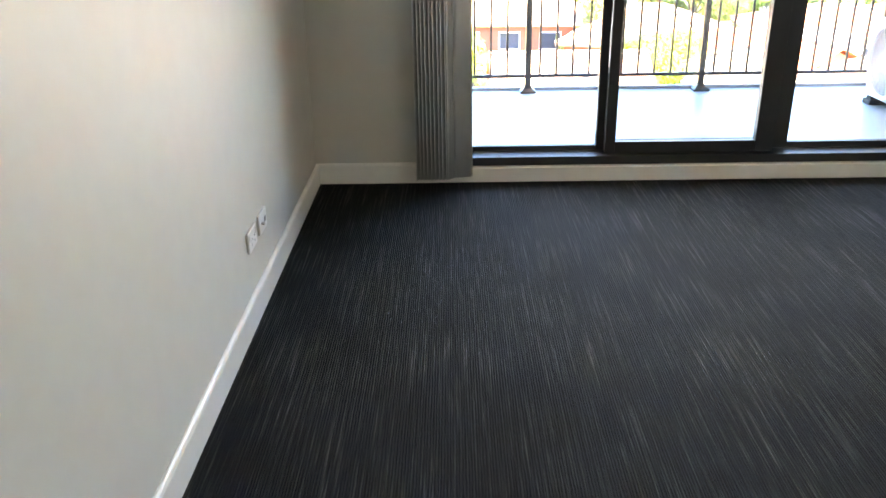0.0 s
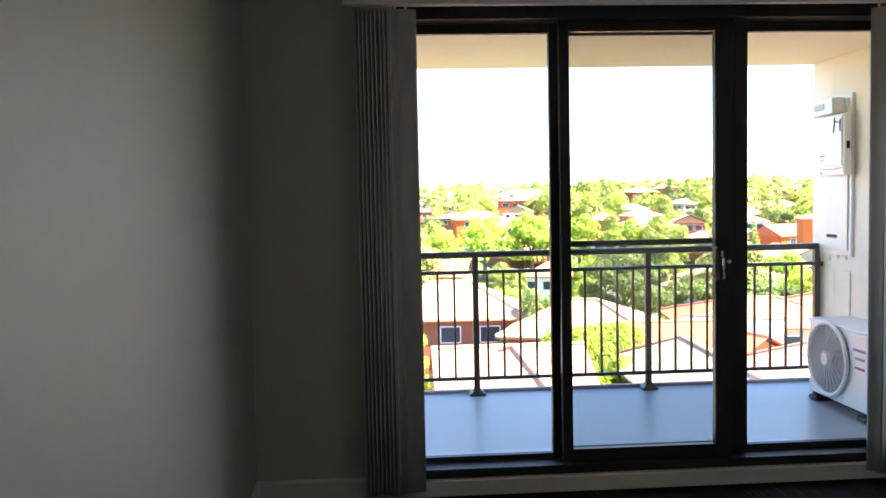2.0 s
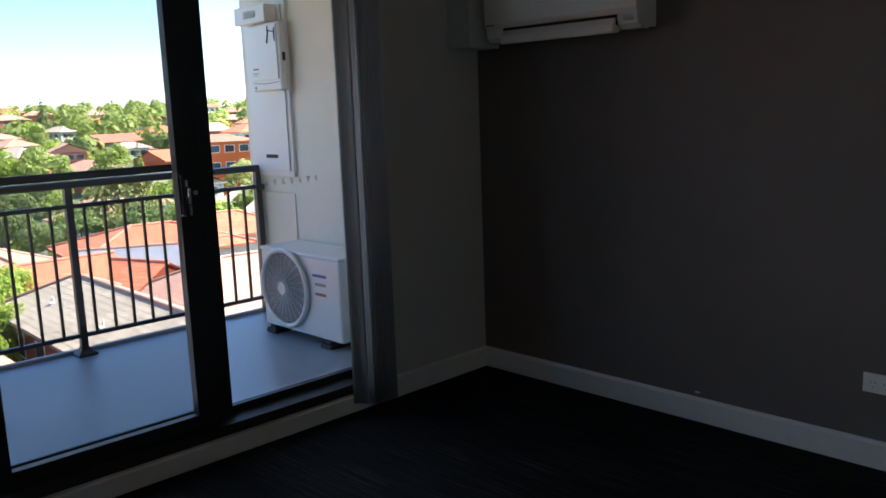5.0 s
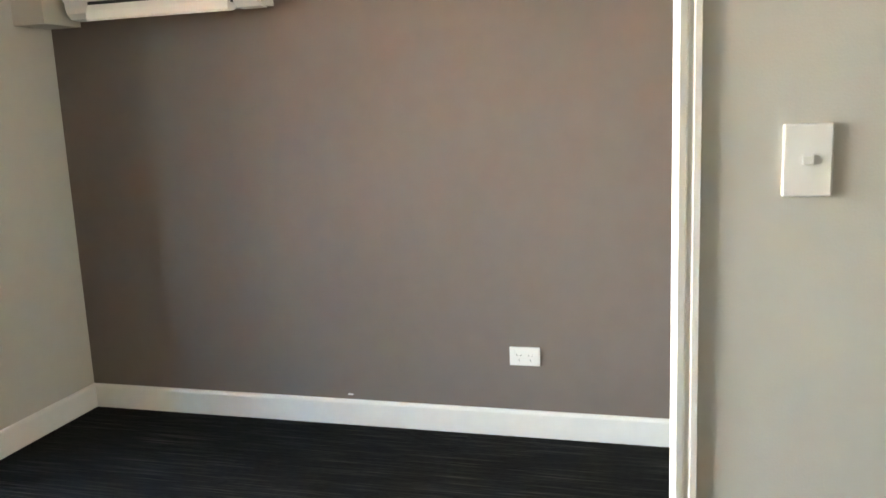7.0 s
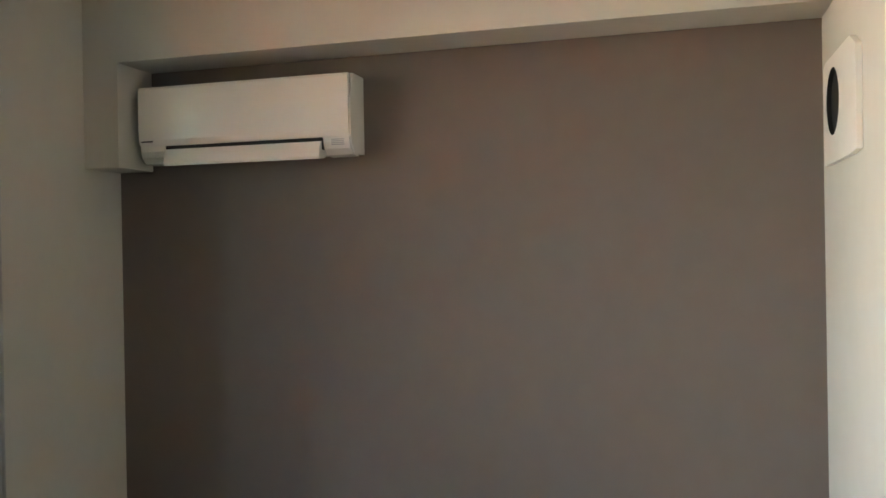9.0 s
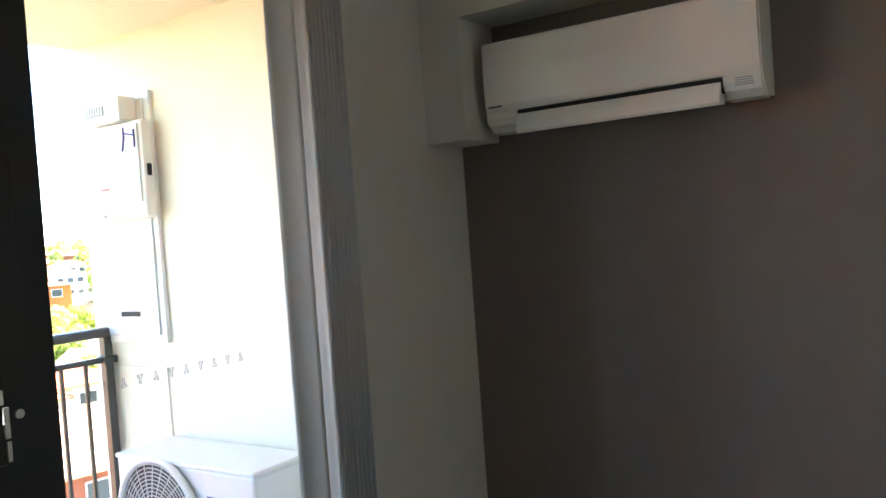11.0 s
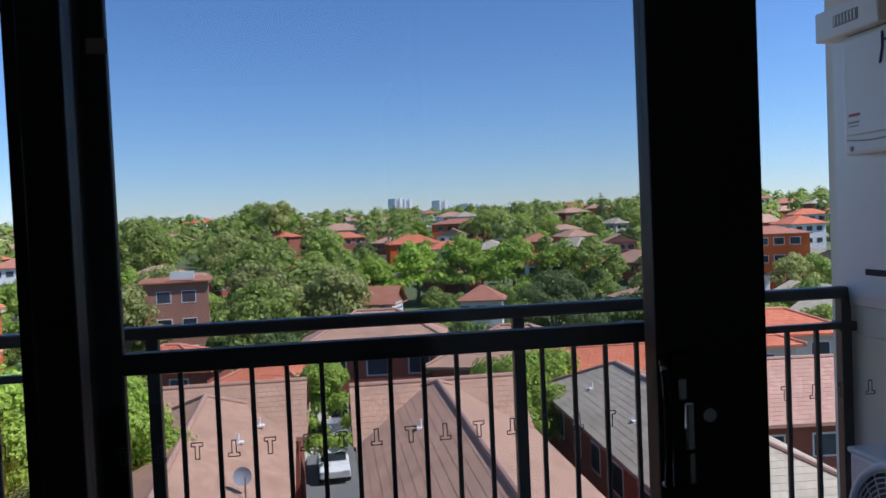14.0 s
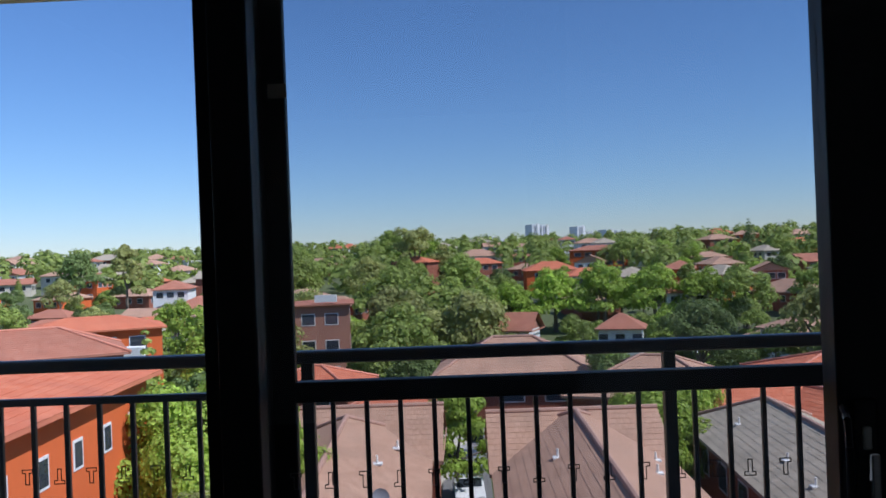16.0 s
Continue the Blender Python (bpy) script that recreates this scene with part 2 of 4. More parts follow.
add_box(bm, (DX1, 0.0, -0.05), (W + 0.15, 0.20, CZ))
add_box(bm, (DX0, 0.0, DZ1), (DX1, 0.20, CZ))
add_box(bm, (DX0, 0.0, -0.05), (DX1, 0.20, DZ0))
struct("wall_north", bm, WALL, "light grey-beige painted wall around the sliding door", "wall")
struct("wall_east", box_bm((W, BLOCK_Y, -0.05), (W + 0.15, 0.0, CZ)), TAUPE, "dark taupe painted feature wall", "wall")
NICHE_Y, NICHE_X = -2.868, 2.87       # kitchen recess behind the stub of wall
bm = box_bm((BLOCK_X, NICHE_Y, -0.05), (W + 0.15, BLOCK_Y, CZ))
add_box(bm, (NICHE_X, YS, -0.05), (W + 0.15, NICHE_Y, CZ))
struct("wall_corner", bm, WALL, "projecting light beige wall corner beside the door frame", "wall")
struct("wall_south", box_bm((0.0, YS - 0.15, -0.05), (NICHE_X, YS, CZ)), WALL, "light grey-beige painted back wall", "wall")
bm = extrude_profile([(-0.147, 1.64), (-0.001, 1.64), (-0.001, CZ), (BLOCK_Y + 0.001, CZ), (BLOCK_Y + 0.001, 2.02), (-0.147, 2.02)], "x", 3.642, W - 0.001)
struct("bulkhead", bm, WALL, "beige boxed bulkhead stepping down in the corner", "bulkhead")


def skirting(name, a, b, inward):
    """A skirting board from a to b on the floor, its thickness to the inward side, top edge rounded."""
    a, b, n = Vector(a), Vector(b), Vector(inward)
    d = (b - a).normalized()
    bm = bmesh.new()
    prof = [(0.001, 0.0), (0.016, 0.0), (0.016, 0.092), (0.012, 0.101), (0.006, 0.105), (0.001, 0.105)]
    ends = []
    for p in (a, b):
        ends.append([bm.verts.new((p.x + n.x * u, p.y + n.y * u, v)) for u, v in prof])
    bm.faces.new(ends[0])
    bm.faces.new(ends[1][::-1])
    for i in range(len(prof)):
        j = (i + 1) % len(prof)
        bm.faces.new((ends[0][j], ends[0][i], ends[1][i], ends[1][j]))
    bmesh.ops.recalc_face_normals(bm, faces=bm.faces)
    return struct(name, bm, TRIM, "white gloss painted skirting board", "skirting")


skirting("baseboard_west", (0, YS, 0), (0, -0.017, 0), (1, 0, 0))
skirting("baseboard_north_a", (0.0, 0, 0), (DX0 + 0.02, 0, 0), (0, -1, 0))
skirting("baseboard_north_b", (DX1 - 0.02, 0, 0), (W, 0, 0), (0, -1, 0))
skirting("baseboard_east", (W, -0.017, 0), (W, BLOCK_Y, 0), (-1, 0, 0))
skirting("baseboard_corner", (BLOCK_X, NICHE_Y, 0), (BLOCK_X, -2.545, 0), (-1, 0, 0))
struct("door_sill", box_bm((DX0 + 0.021, -0.017, 0.0), (DX1 - 0.021, 0.06, DZ0 - 0.001), 0.003), TRIM, "white painted timber sill under the sliding door", "sill")

# door lining on the projecting corner
jamb = thing("door_jamb", (BLOCK_X, -2.53, 0), "white gloss door jamb with stop and strike plate", "door frame", kind="structure")
part("architrave", extrude_profile([(BLOCK_X - 0.013, -2.541), (BLOCK_X - 0.013, -2.531), (BLOCK_X - 0.008, -2.528), (BLOCK_X - 0.007, -2.521), (BLOCK_X - 0.012, -2.518), (BLOCK_X - 0.013, -2.508), (BLOCK_X - 0.009, -2.501), (BLOCK_X - 0.004, -2.497), (BLOCK_X + 0.03, -2.497), (BLOCK_X + 0.03, -2.508), (BLOCK_X - 0.001, -2.509), (BLOCK_X - 0.001, -2.541)], "z", 0.0, 2.14), TRIM, jamb)
part("lining", box_bm((BLOCK_X + 0.031, -2.536, 0.0), (2.529, -2.532, 2.12)), TRIM, jamb)
part("stop", extrude_profile([(2.530, -2.536), (2.530, -2.512), (2.534, -2.507), (2.66, -2.507), (2.67, -2.513), (2.70, -2.513), (2.71, -2.508), (2.93, -2.508), (2.95, -2.516), (2.95, -2.536)], "z", 0.0, 2.12), TRIM, jamb)
for x0, x1, y1 in ((2.352, 2.372, -2.5245), (2.415, 2.462, -2.5225), (2.585, 2.602, -2.4995), (2.745, 2.80, -2.4985)):
    part("bead", box_bm((x0, -2.5318 if x0 < 2.5 else -2.5065, 0.0), (x1, y1, 2.118), 0.002), TRIM, jamb)
strike = part("strike_plate", box_bm((2.5262, -2.531, 1.02), (2.5295, -2.511, 1.085)), STEEL, jamb, "small steel strike plate")
# dark block on the plate, painted as the hole's shade
part("latch_hole", box_bm((2.5250, -2.526, 1.035), (2.5275, -2.516, 1.07)), DARK, strike)

# plate with an open round hole, high on the side of the corner
vent = thing("wall_vent", (3.53, BLOCK_Y, 1.68), "white square wall vent with an open round hole", "vent")
bm = bmesh.new()
N, cx, cz, r = 32, 3.60, 1.722, 0.095
x0, x1, z0, z1 = 3.29, 3.74, 1.55, 1.85
for y0, y1 in ((BLOCK_Y + 0.001, BLOCK_Y + 0.016),):
    inner, outer = [], []
    for y in (y0, y1):
        ri, ro = [], []
        for i in range(N):
            a = 2 * math.pi * (i + 0.5) / N
            dx, dz = math.cos(a), math.sin(a)
            k = min(((x1 - cx) if dx > 0 else (cx - x0)) / max(abs(dx), 1e-6), ((z1 - cz) if dz > 0 else (cz - z0)) / max(abs(dz), 1e-6))
            ri.append(bm.verts.new((cx + r * dx, y, cz + r * dz)))
            ro.append(bm.verts.new((cx + k * dx, y, cz + k * dz)))
        inner.append(ri)
        outer.append(ro)
    for i in range(N):
        j = (i + 1) % N
        bm.faces.new((inner[1][i], inner[1][j], outer[1][j], outer[1][i]))
        bm.faces.new((outer[0][i], outer[0][j], outer[1][j], outer[1][i]))
bmesh.ops.recalc_face_normals(bm, faces=bm.faces)
part("plate", bm, TRIM, vent)
# near-black disc and rim, the duct's shade given as colour
bm = bmesh.new()
bmesh.ops.create_circle(bm, cap_ends=True, segments=32, radius=r + 0.002, matrix=Matrix.Translation((cx, BLOCK_Y + 0.003, cz)) @ Matrix.Rotation(radians(90), 4, "X"))
wall_ring = [[bm.verts.new((cx + r * math.cos(2 * math.pi * (i + 0.5) / N), y, cz + r * math.sin(2 * math.pi * (i + 0.5) / N))) for i in range(N)] for y in (BLOCK_Y + 0.003, BLOCK_Y + 0.0155)]
for i in range(N):
    bm.faces.new((wall_ring[0][i], wall_ring[0][(i + 1) % N], wall_ring[1][(i + 1) % N], wall_ring[1][i]))
part("duct_hole", bm, DARK, vent, "black disc and rim painted as the shade in the duct")

# ---- sliding door ----
door = thing("door_1", (1.9, 0.1, DZ0), "black aluminium three-panel sliding glass door", "sliding door", kind="structure")
bm = box_bm((DX0, 0.02, DZ0), (DX1, 0.19, 0.118), 0.002)
part("bottom_track", bm, BLACK, door)
part("head_track", box_bm((DX0, 0.02, 2.235), (DX1, 0.19, DZ1), 0.002), BLACK, door)
part("jamb", box_bm((DX0, 0.02, 0.118), (DX0 + 0.05, 0.19, 2.235), 0.002), BLACK, door)
part("jamb", box_bm((DX1 - 0.02, 0.02, 0.118), (DX1, 0.19, 2.235), 0.002), BLACK, door)


def sash(name, x0, x1, y0, y1, left, right, z0=0.12, z1=2.233, rail=0.05, glass=True, bottom=None):
    ob = part(name, box_bm((x0, y0, z0), (x0 + left, y1, z1), 0.003), BLACK, door)
    part("stile", box_bm((x1 - right, y0, z0), (x1, y1, z1), 0.003), BLACK, ob)
    part("bottom_rail", box_bm((x0 + left, y0 + 0.002, z0), (x1 - right, y1 - 0.002, bottom or z0 + rail), 0.002), BLACK, ob)
    part("top_rail", box_bm((x0 + left, y0 + 0.002, z1 - rail), (x1 - right, y1 - 0.002, z1), 0.002), BLACK, ob)
    if glass:
        ym = (y0 + y1) / 2
        pane = part("pane", box_bm((x0 + left, ym - 0.003, z0 + rail), (x1 - right, ym + 0.003, z1 - rail)), GLASS, ob)
        pane.visible_shadow = False
    return ob


left_sash = sash("fixed_sash", DX0 + 0.05, 1.505, 0.125, 0.165, 0.03, 0.080, bottom=0.145, rail=0.045)
mid_sash = sash("sliding_sash", 1.462, 2.308, 0.062, 0.105, 0.050, 0.090, bottom=0.178)
right_sash = sash("fixed_sash", 2.245, DX1 - 0.02, 0.125, 0.165, 0.160, 0.02, bottom=0.150, rail=0.045)
# fly-screen with a cross bar, in the outer track behind the middle panel
screen = sash("screen_sash", 1.475, 2.30, 0.168, 0.186, 0.060, 0.038, glass=False, bottom=0.16)
part("cross_bar", box_bm((1.535, 0.162, 1.158), (2.262, 0.186, 1.186), 0.002), BLACK, screen)
bm = bmesh.new()
bm.faces.new([bm.verts.new(p) for p in ((1.535, 0.176, 0.16), (2.262, 0.176, 0.16), (2.262, 0.176, 2.185), (1.535, 0.176, 2.185))])
weave = part("insect_mesh", bm, SCREEN, screen)

# small thin tan patch near the edge of the stile
part("paper_sticker", box_bm((1.512, 0.1662, 1.574), (1.538, 0.1678, 1.594), 0.0004), TAN, screen, "small tan patch on the stile")
# pull handle and lock on the middle panel
handle = part("handle", box_bm((2.232, 0.050, 0.985), (2.262, 0.061, 1.16), 0.004), BLACK, door, "black pull handle with a worn steel latch")
cu = bmesh.new()
pts = [(2.222, 0.058, 1.15), (2.214, 0.03, 1.14), (2.212, 0.022, 1.11), (2.212, 0.022, 1.03), (2.214, 0.03, 1.0), (2.222, 0.058, 0.99)]
for a, b in zip(pts, pts[1:]):
    add_rod(cu, a, b, 0.0045, 8)
part("grip", cu, BLACK, handle)
part("latch", box_bm((2.247, 0.042, 1.035), (2.258, 0.052, 1.095), 0.002), STEEL, handle, "worn steel latch lever")
part("latch_tip", box_bm((2.240, 0.044, 1.100), (2.250, 0.052, 1.128), 0.002), STEEL, handle)
part("latch_base", box_bm((2.250, 0.046, 0.99), (2.260, 0.053, 1.03), 0.002), STEEL, handle)
bm = bmesh.new()
add_rod(bm, (2.285, 0.056, 1.075), (2.285, 0.063, 1.075), 0.009, 20)
part("key_cylinder", bm, STEEL, handle, "small round steel key cylinder")


def t_mark(x, z, up, y):
    """A small outlined letter T, upright or upside down."""
    bm = bmesh.new()
    s = 1 if up else -1
    outline = [(-0.0068, 0.010), (0.0068, 0.010), (0.0068, 0.0055), (0.0026, 0.0055), (0.0026, -0.010), (-0.0026, -0.010), (-0.0026, 0.0055), (-0.0068, 0.0055)]
    for (ax, az), (bx, bz) in zip(outline, outline[1:] + outline[:1]):
        a, b = Vector((x + ax, 0, z + az * s)), Vector((x + bx, 0, z + bz * s))
        lo = Vector((min(a.x, b.x) - 0.0006, y - 0.0006, min(a.z, b.z) - 0.0006))
        hi = Vector((max(a.x, b.x) + 0.0006, y, max(a.z, b.z) + 0.0006))
        add_box(bm, lo, hi)
    return bm


for ob, xs, y in ((left_sash, (0.72, 1.45), 0.1415), (mid_sash, (1.53, 2.20), 0.0800), (right_sash, (2.42, 2.93), 0.1415)):
    k = 0
    x = xs[0] + 0.02
    while x < xs[1]:
        part("safety_mark", t_mark(x, 1.075, k % 2 == 0, y), FRIT, ob)
        x += 0.0435
        k += 1

# ---- vertical blind ----
blind = thing("vertical_blind", (1.9, -0.07, 2.26), "grey vertical blind drawn open to both sides of the door", "blind")
part("headrail", box_bm((0.46, -0.10, 2.275), (3.22, -0.055, 2.312), 0.004), WHITE_METAL, blind, "slim white aluminium headrail")


def vane(x, y, turn, z0=0.045, z1=2.262, width=0.089):
    """One hanging vane, slightly bowed across its width; turn 0 lies along the door."""
    bm = bmesh.new()
    cols = []
    for i in range(7):
        u = i / 6 - 0.5
        p = Vector((u * width, -0.006 * (1 - 4 * u * u), 0))
        p.rotate(Euler((0, 0, radians(turn))))
        q = Vector((u * width, -0.006 * (1 - 4 * u * u) + 0.0012, 0))
        q.rotate(Euler((0, 0, radians(turn))))
        cols.append([bm.verts.new((x + r.x, y + r.y, z)) for r in (p, q) for z in (z0, z1)])
    for a, b in zip(cols, cols[1:]):
        bm.faces.new((a[0], b[0], b[1], a[1]))
        bm.faces.new((a[2], a[3], b[3], b[2]))
        bm.faces.new((a[0], a[2], b[2], b[0]))
        bm.faces.new((a[1], b[1], b[3], a[3]))
    for c in (cols[0], cols[-1]):
        bm.faces.new((c[0], c[1], c[3], c[2]))
    bmesh.ops.recalc_face_normals(bm, faces=bm.faces)
    ob = part("vane", bm, VANE, blind, smooth=True)
    s = Vector((math.cos(radians(turn)), math.sin(radians(turn)), 0)) * 0.004
    bm = box_bm((x - 0.006, y - 0.002, z1), (x + 0.006, y + 0.002, 2.275))
    part("hanger", bm, WHITE_METAL, ob)
    return ob


for i in range(9):
    vane(0.525 + 0.0185 * i, -0.075, 70 + random.uniform(-3, 3))
vane(0.692, -0.07, 55)
vane(0.742, -0.062, 10, width=0.094)
vane(2.955, -0.054, 122, width=0.075)
for i in range(9):
    vane(2.982 + 0.0165 * i, -0.075, 93 + random.uniform(-3, 3))

# ---- indoor air conditioner ----
ac = thing("air_conditioner", (W, -0.61, 1.65), "glossy off-white wall-mounted split air conditioner", "air conditioner")
AY0, AY1 = -1.020, -0.184
prof = [(W - 0.001, 1.665), (W - 0.001, 1.940), (3.745, 1.940), (3.722, 1.934), (3.718, 1.735), (3.728, 1.695), (3.760, 1.660)]
part("body", extrude_profile(prof, "y", AY0, AY1), CREAM_PLASTIC, ac)
fp = [(3.7175, 1.725), (3.7175, 1.933), (3.712, 1.936), (3.706, 1.927), (3.7035, 1.84), (3.706, 1.74), (3.711, 1.722)]
part("front_panel", extrude_profile(fp, "y", AY0 + 0.003, AY1 - 0.003), CREAM_PLASTIC, ac, "glossy curved front panel", smooth=False)
# outlet has no depth; its shade is a near-black strip
part("air_outlet", box_bm((3.7165, AY0 + 0.105, 1.676), (3.80, AY1 - 0.110, 1.718)), DARK, ac, "near-black strip painted as the shade in the air outlet")
fl = [(3.692, 1.652), (3.697, 1.643), (3.735, 1.647), (3.768, 1.664), (3.768, 1.672), (3.742, 1.709), (3.708, 1.704), (3.696, 1.68)]
part("louvre", extrude_profile(fl, "y", AY0 + 0.108, AY1 - 0.115), CREAM_PLASTIC, ac, "open swing louvre")
for y0, y1 in ((AY0 + 0.004, AY0 + 0.101), (AY1 - 0.107, AY1 - 0.004)):
    cap = part("end_cap", extrude_profile([(3.7165, 1.718), (3.7165, 1.70), (3.724, 1.678), (3.748, 1.658), (3.80, 1.655), (3.80, 1.718)], "y", y0, y1), CREAM_PLASTIC, ac)
    if y0 < -0.8:
        for k in range(4):
            part("grille_slot", box_bm((3.7155, y0 + 0.02, 1.690 + 0.006 * k), (3.7195, y1 - 0.03, 1.6925 + 0.006 * k)), GREY_PLASTIC, cap)
part("nameplate", box_bm((3.7040, AY1 - 0.062, 1.733), (3.7075, AY1 - 0.015, 1.738)), INK, ac, "small dark maker's plate")
part("pipe_cover", box_bm((3.77, AY1, 1.69), (W - 0.001, -0.15, 1.80), 0.006), CREAM_PLASTIC, ac)


# ---- electrical fittings ----
def power_point(name, at, axis, label, rockers=2):
    """A double outlet plate on a wall; axis is the way the plate faces (1 to +x, -1 to -x)."""
    x, y, z = at
    ob = thing(name, (x, y, z), label, "power outlet")
    s = axis
    lo, hi = sorted((x + s * 0.0005, x + s * 0.0095))
    part("cover_plate", box_bm((lo, y - 0.058, z - 0.0365), (hi, y + 0.058, z + 0.0365), 0.003), PLASTIC, ob)
    for k in (-1, 1):
        a, b = sorted((x + s * 0.0095, x + s * 0.0125))
        part("rocker", box_bm((a, y + k * 0.044 - 0.007, z + 0.006), (b, y + k * 0.044 + 0.007, z + 0.026), 0.001), PLASTIC, ob)
        for dy, dz, tilt in ((-0.007, 0.004, 30), (0.007, 0.004, -30), (0.0, -0.014, 0)):
            a2, b2 = sorted((x + s * 0.0092, x + s * 0.0101))
            bm = box_bm((a2, -0.001, -0.004), (b2, 0.001, 0.004))
            bmesh.ops.rotate(bm, verts=bm.verts, matrix=Matrix.Rotation(radians(tilt), 3, "X"), cent=(x, 0, 0))
            bmesh.ops.translate(bm, verts=bm.verts, vec=(0, y + k * 0.022 + dy, z + dz))
            # slots are dark slips on the plate, coloured as their inner shade
            part("socket_slot", bm, DARK, ob)
    return ob


power_point("power_outlet", (W, -1.955, 0.320), -1, "white double power outlet on the taupe wall", 2)
power_point("power_outlet", (0.0, -1.415, 0.287), 1, "white double power outlet on the light wall", 2)
tv = thing("aerial_socket", (0.0, -1.25, 0.285), "white aerial and data plate on the light wall", "wall socket")
part("cover_plate", box_bm((0.0005, -1.308, 0.25), (0.0095, -1.192, 0.322), 0.003), PLASTIC, tv)
bm = bmesh.new()
add_rod(bm, (0.0095, -1.275, 0.286), (0.021, -1.275, 0.286), 0.0065, 14)
part("connector", bm, STEEL, tv, "round steel aerial connector")
part("data_port", box_bm((0.0095, -1.235, 0.276), (0.0125, -1.215, 0.296), 0.001), GREY_PLASTIC, tv)

SX = BLOCK_X
sw = thing("light_switch", (SX, -2.698, 1.180), "white upright light switch with one small rocker", "light switch")
part("cover_plate", box_bm((SX - 0.0105, -2.7345, 1.123), (SX - 0.0005, -2.6615, 1.236), 0.0035), PLASTIC, sw)
bm = bmesh.new()
add_rod(bm, (SX - 0.0105, -2.698, 1.180), (SX - 0.0118, -2.698, 1.180), 0.0125, 28)
part("bezel", bm, PLASTIC, sw)
rk = box_bm((SX - 0.0155, -2.7065, 1.173), (SX - 0.0118, -2.6895, 1.187), 0.0015)
part("rocker", rk, PLASTIC, sw)
chip = tagged(part("paint_chip", box_bm((W - 0.0025, -1.245, 0.122), (W - 0.0005, -1.222, 0.128), 0.0005), TRIM), "small pale chip in the taupe paint above the skirting", "paint chip")

# ---- kitchen recess beside the stub wall ----
STONE = mat("dark_grey_splashback", (0.10, 0.095, 0.085), 0.25, vary=0.25, scale=2.5)
BENCH = mat("cream_benchtop", (0.62, 0.54, 0.42), 0.2, vary=0.08, scale=9)
KY = NICHE_Y - 0.003
tagged(part("splashback", box_bm((NICHE_X - 0.012, YS + 0.5, 0.806), (NICHE_X - 0.001, KY, 1.478), 0.001), STONE), "dark grey glossy stone splashback over the bench", "splashback")
tagged(part("end_trim", box_bm((BLOCK_X - 0.004, NICHE_Y - 0.008, 0.807), (BLOCK_X + 0.03, NICHE_Y - 0.001, 1.478), 0.002), TRIM), "slim white trim on the wall edge by the bench", "trim")
tagged(part("benchtop", box_bm((BLOCK_X - 0.02, YS + 0.5, 0.769), (NICHE_X - 0.0125, KY, 0.805), 0.004), BENCH), "cream stone kitchen benchtop on white cabinets", "benchtop")
for k in range(3):
    y1 = KY - 0.72 * k
    lowc = thing("base_cabinet", (2.55, y1 - 0.36, 0.0), "white gloss kitchen base cabinet with flat doors", "kitchen cabinet", "kitchen cabinets")
    part("body", box_bm((BLOCK_X + 0.02, y1 - 0.717, 0.10), (NICHE_X - 0.002, y1, 0.768)), TRIM, lowc)
    part("kickboard", box_bm((BLOCK_X + 0.06, y1 - 0.717, 0.0), (BLOCK_X + 0.075, y1, 0.10)), TRIM, lowc)
    for m in range(2):
        part("cabinet_door", box_bm((BLOCK_X, y1 - 0.357 - 0.36 * m, 0.105), (BLOCK_X + 0.0195, y1 - 0.002 - 0.36 * m, 0.764), 0.002), TRIM, lowc)
    up = thing("wall_cabinet", (2.7, y1 - 0.36, 1.48), "white gloss kitchen wall cabinet above the splashback", "kitchen cabinet", "kitchen cabinets")
    part("body", box_bm((BLOCK_X + 0.02, y1 - 0.717, 1.48), (NICHE_X - 0.002, y1, 2.2)), TRIM, up)
    for m in range(2):
        part("cabinet_door", box_bm((BLOCK_X, y1 - 0.357 - 0.36 * m, 1.482), (BLOCK_X + 0.0195, y1 - 0.002 - 0.36 * m, 2.195), 0.002), TRIM, up)

# ---- balcony ----
BZ, BX0, BX1, BY1, RY = 0.035, -0.06, 3.70, 1.93, 1.85
struct("balcony_floor", box_bm((BX0 - 0.2, 0.2, -0.18), (BX1 + 0.2, BY1, BZ)), BALC, "blue-grey coated concrete balcony floor", "balcony floor")
struct("balcony_edge", box_bm((BX0, BY1 - 0.03, BZ), (BX1, BY1 + 0.01, BZ + 0.022), 0.004), CONCRETE, "pale raised edge of the balcony slab", "kerb")
struct("balcony_soffit", box_bm((BX0 - 0.2, 0.2, 2.31), (BX1 + 0.2, BY1 + 0.06, 2.52)), SOFFIT, "cream painted underside of the balcony above", "ceiling")
struct("balcony_wall_east", box_bm((BX1, 0.2, -0.18), (BX1 + 0.2, BY1 + 0.04, 2.31)), RENDER_WALL, "cream rendered side wall of the balcony", "wall")
struct("balcony_wall_west", box_bm((BX0 - 0.2, 0.2, -0.18), (BX0, BY1 + 0.04, 2.31)), RENDER_WALL, "cream rendered side wall of the balcony", "wall")
struct("facade_wall", box_bm((-6, 0.201, -14.0), (10, 0.26, -0.19)), RENDER_WALL, "cream rendered facade below the balcony", "wall")
# unseen facade panels, added to block sun from the balcony and stop leaks
bm = box_bm((-14, -0.15, 2.6), (18, 0.0, 8.0))
add_box(bm, (-14, -0.15, -14), (18, 0.0, -0.1))
add_box(bm, (-14, -0.15, -0.1), (-0.16, 0.0, 2.6))
add_box(bm, (4.01, -0.15, -0.1), (18, 0.0, 2.6))
struct("facade_upper", bm, RENDER_WALL, "unseen cream rendered panels that keep the sun off the balcony", "wall")

rail = thing("balustrade", (1.8, RY, BZ), "grey-brown metal balustrade with slim upright balusters", "balustrade")
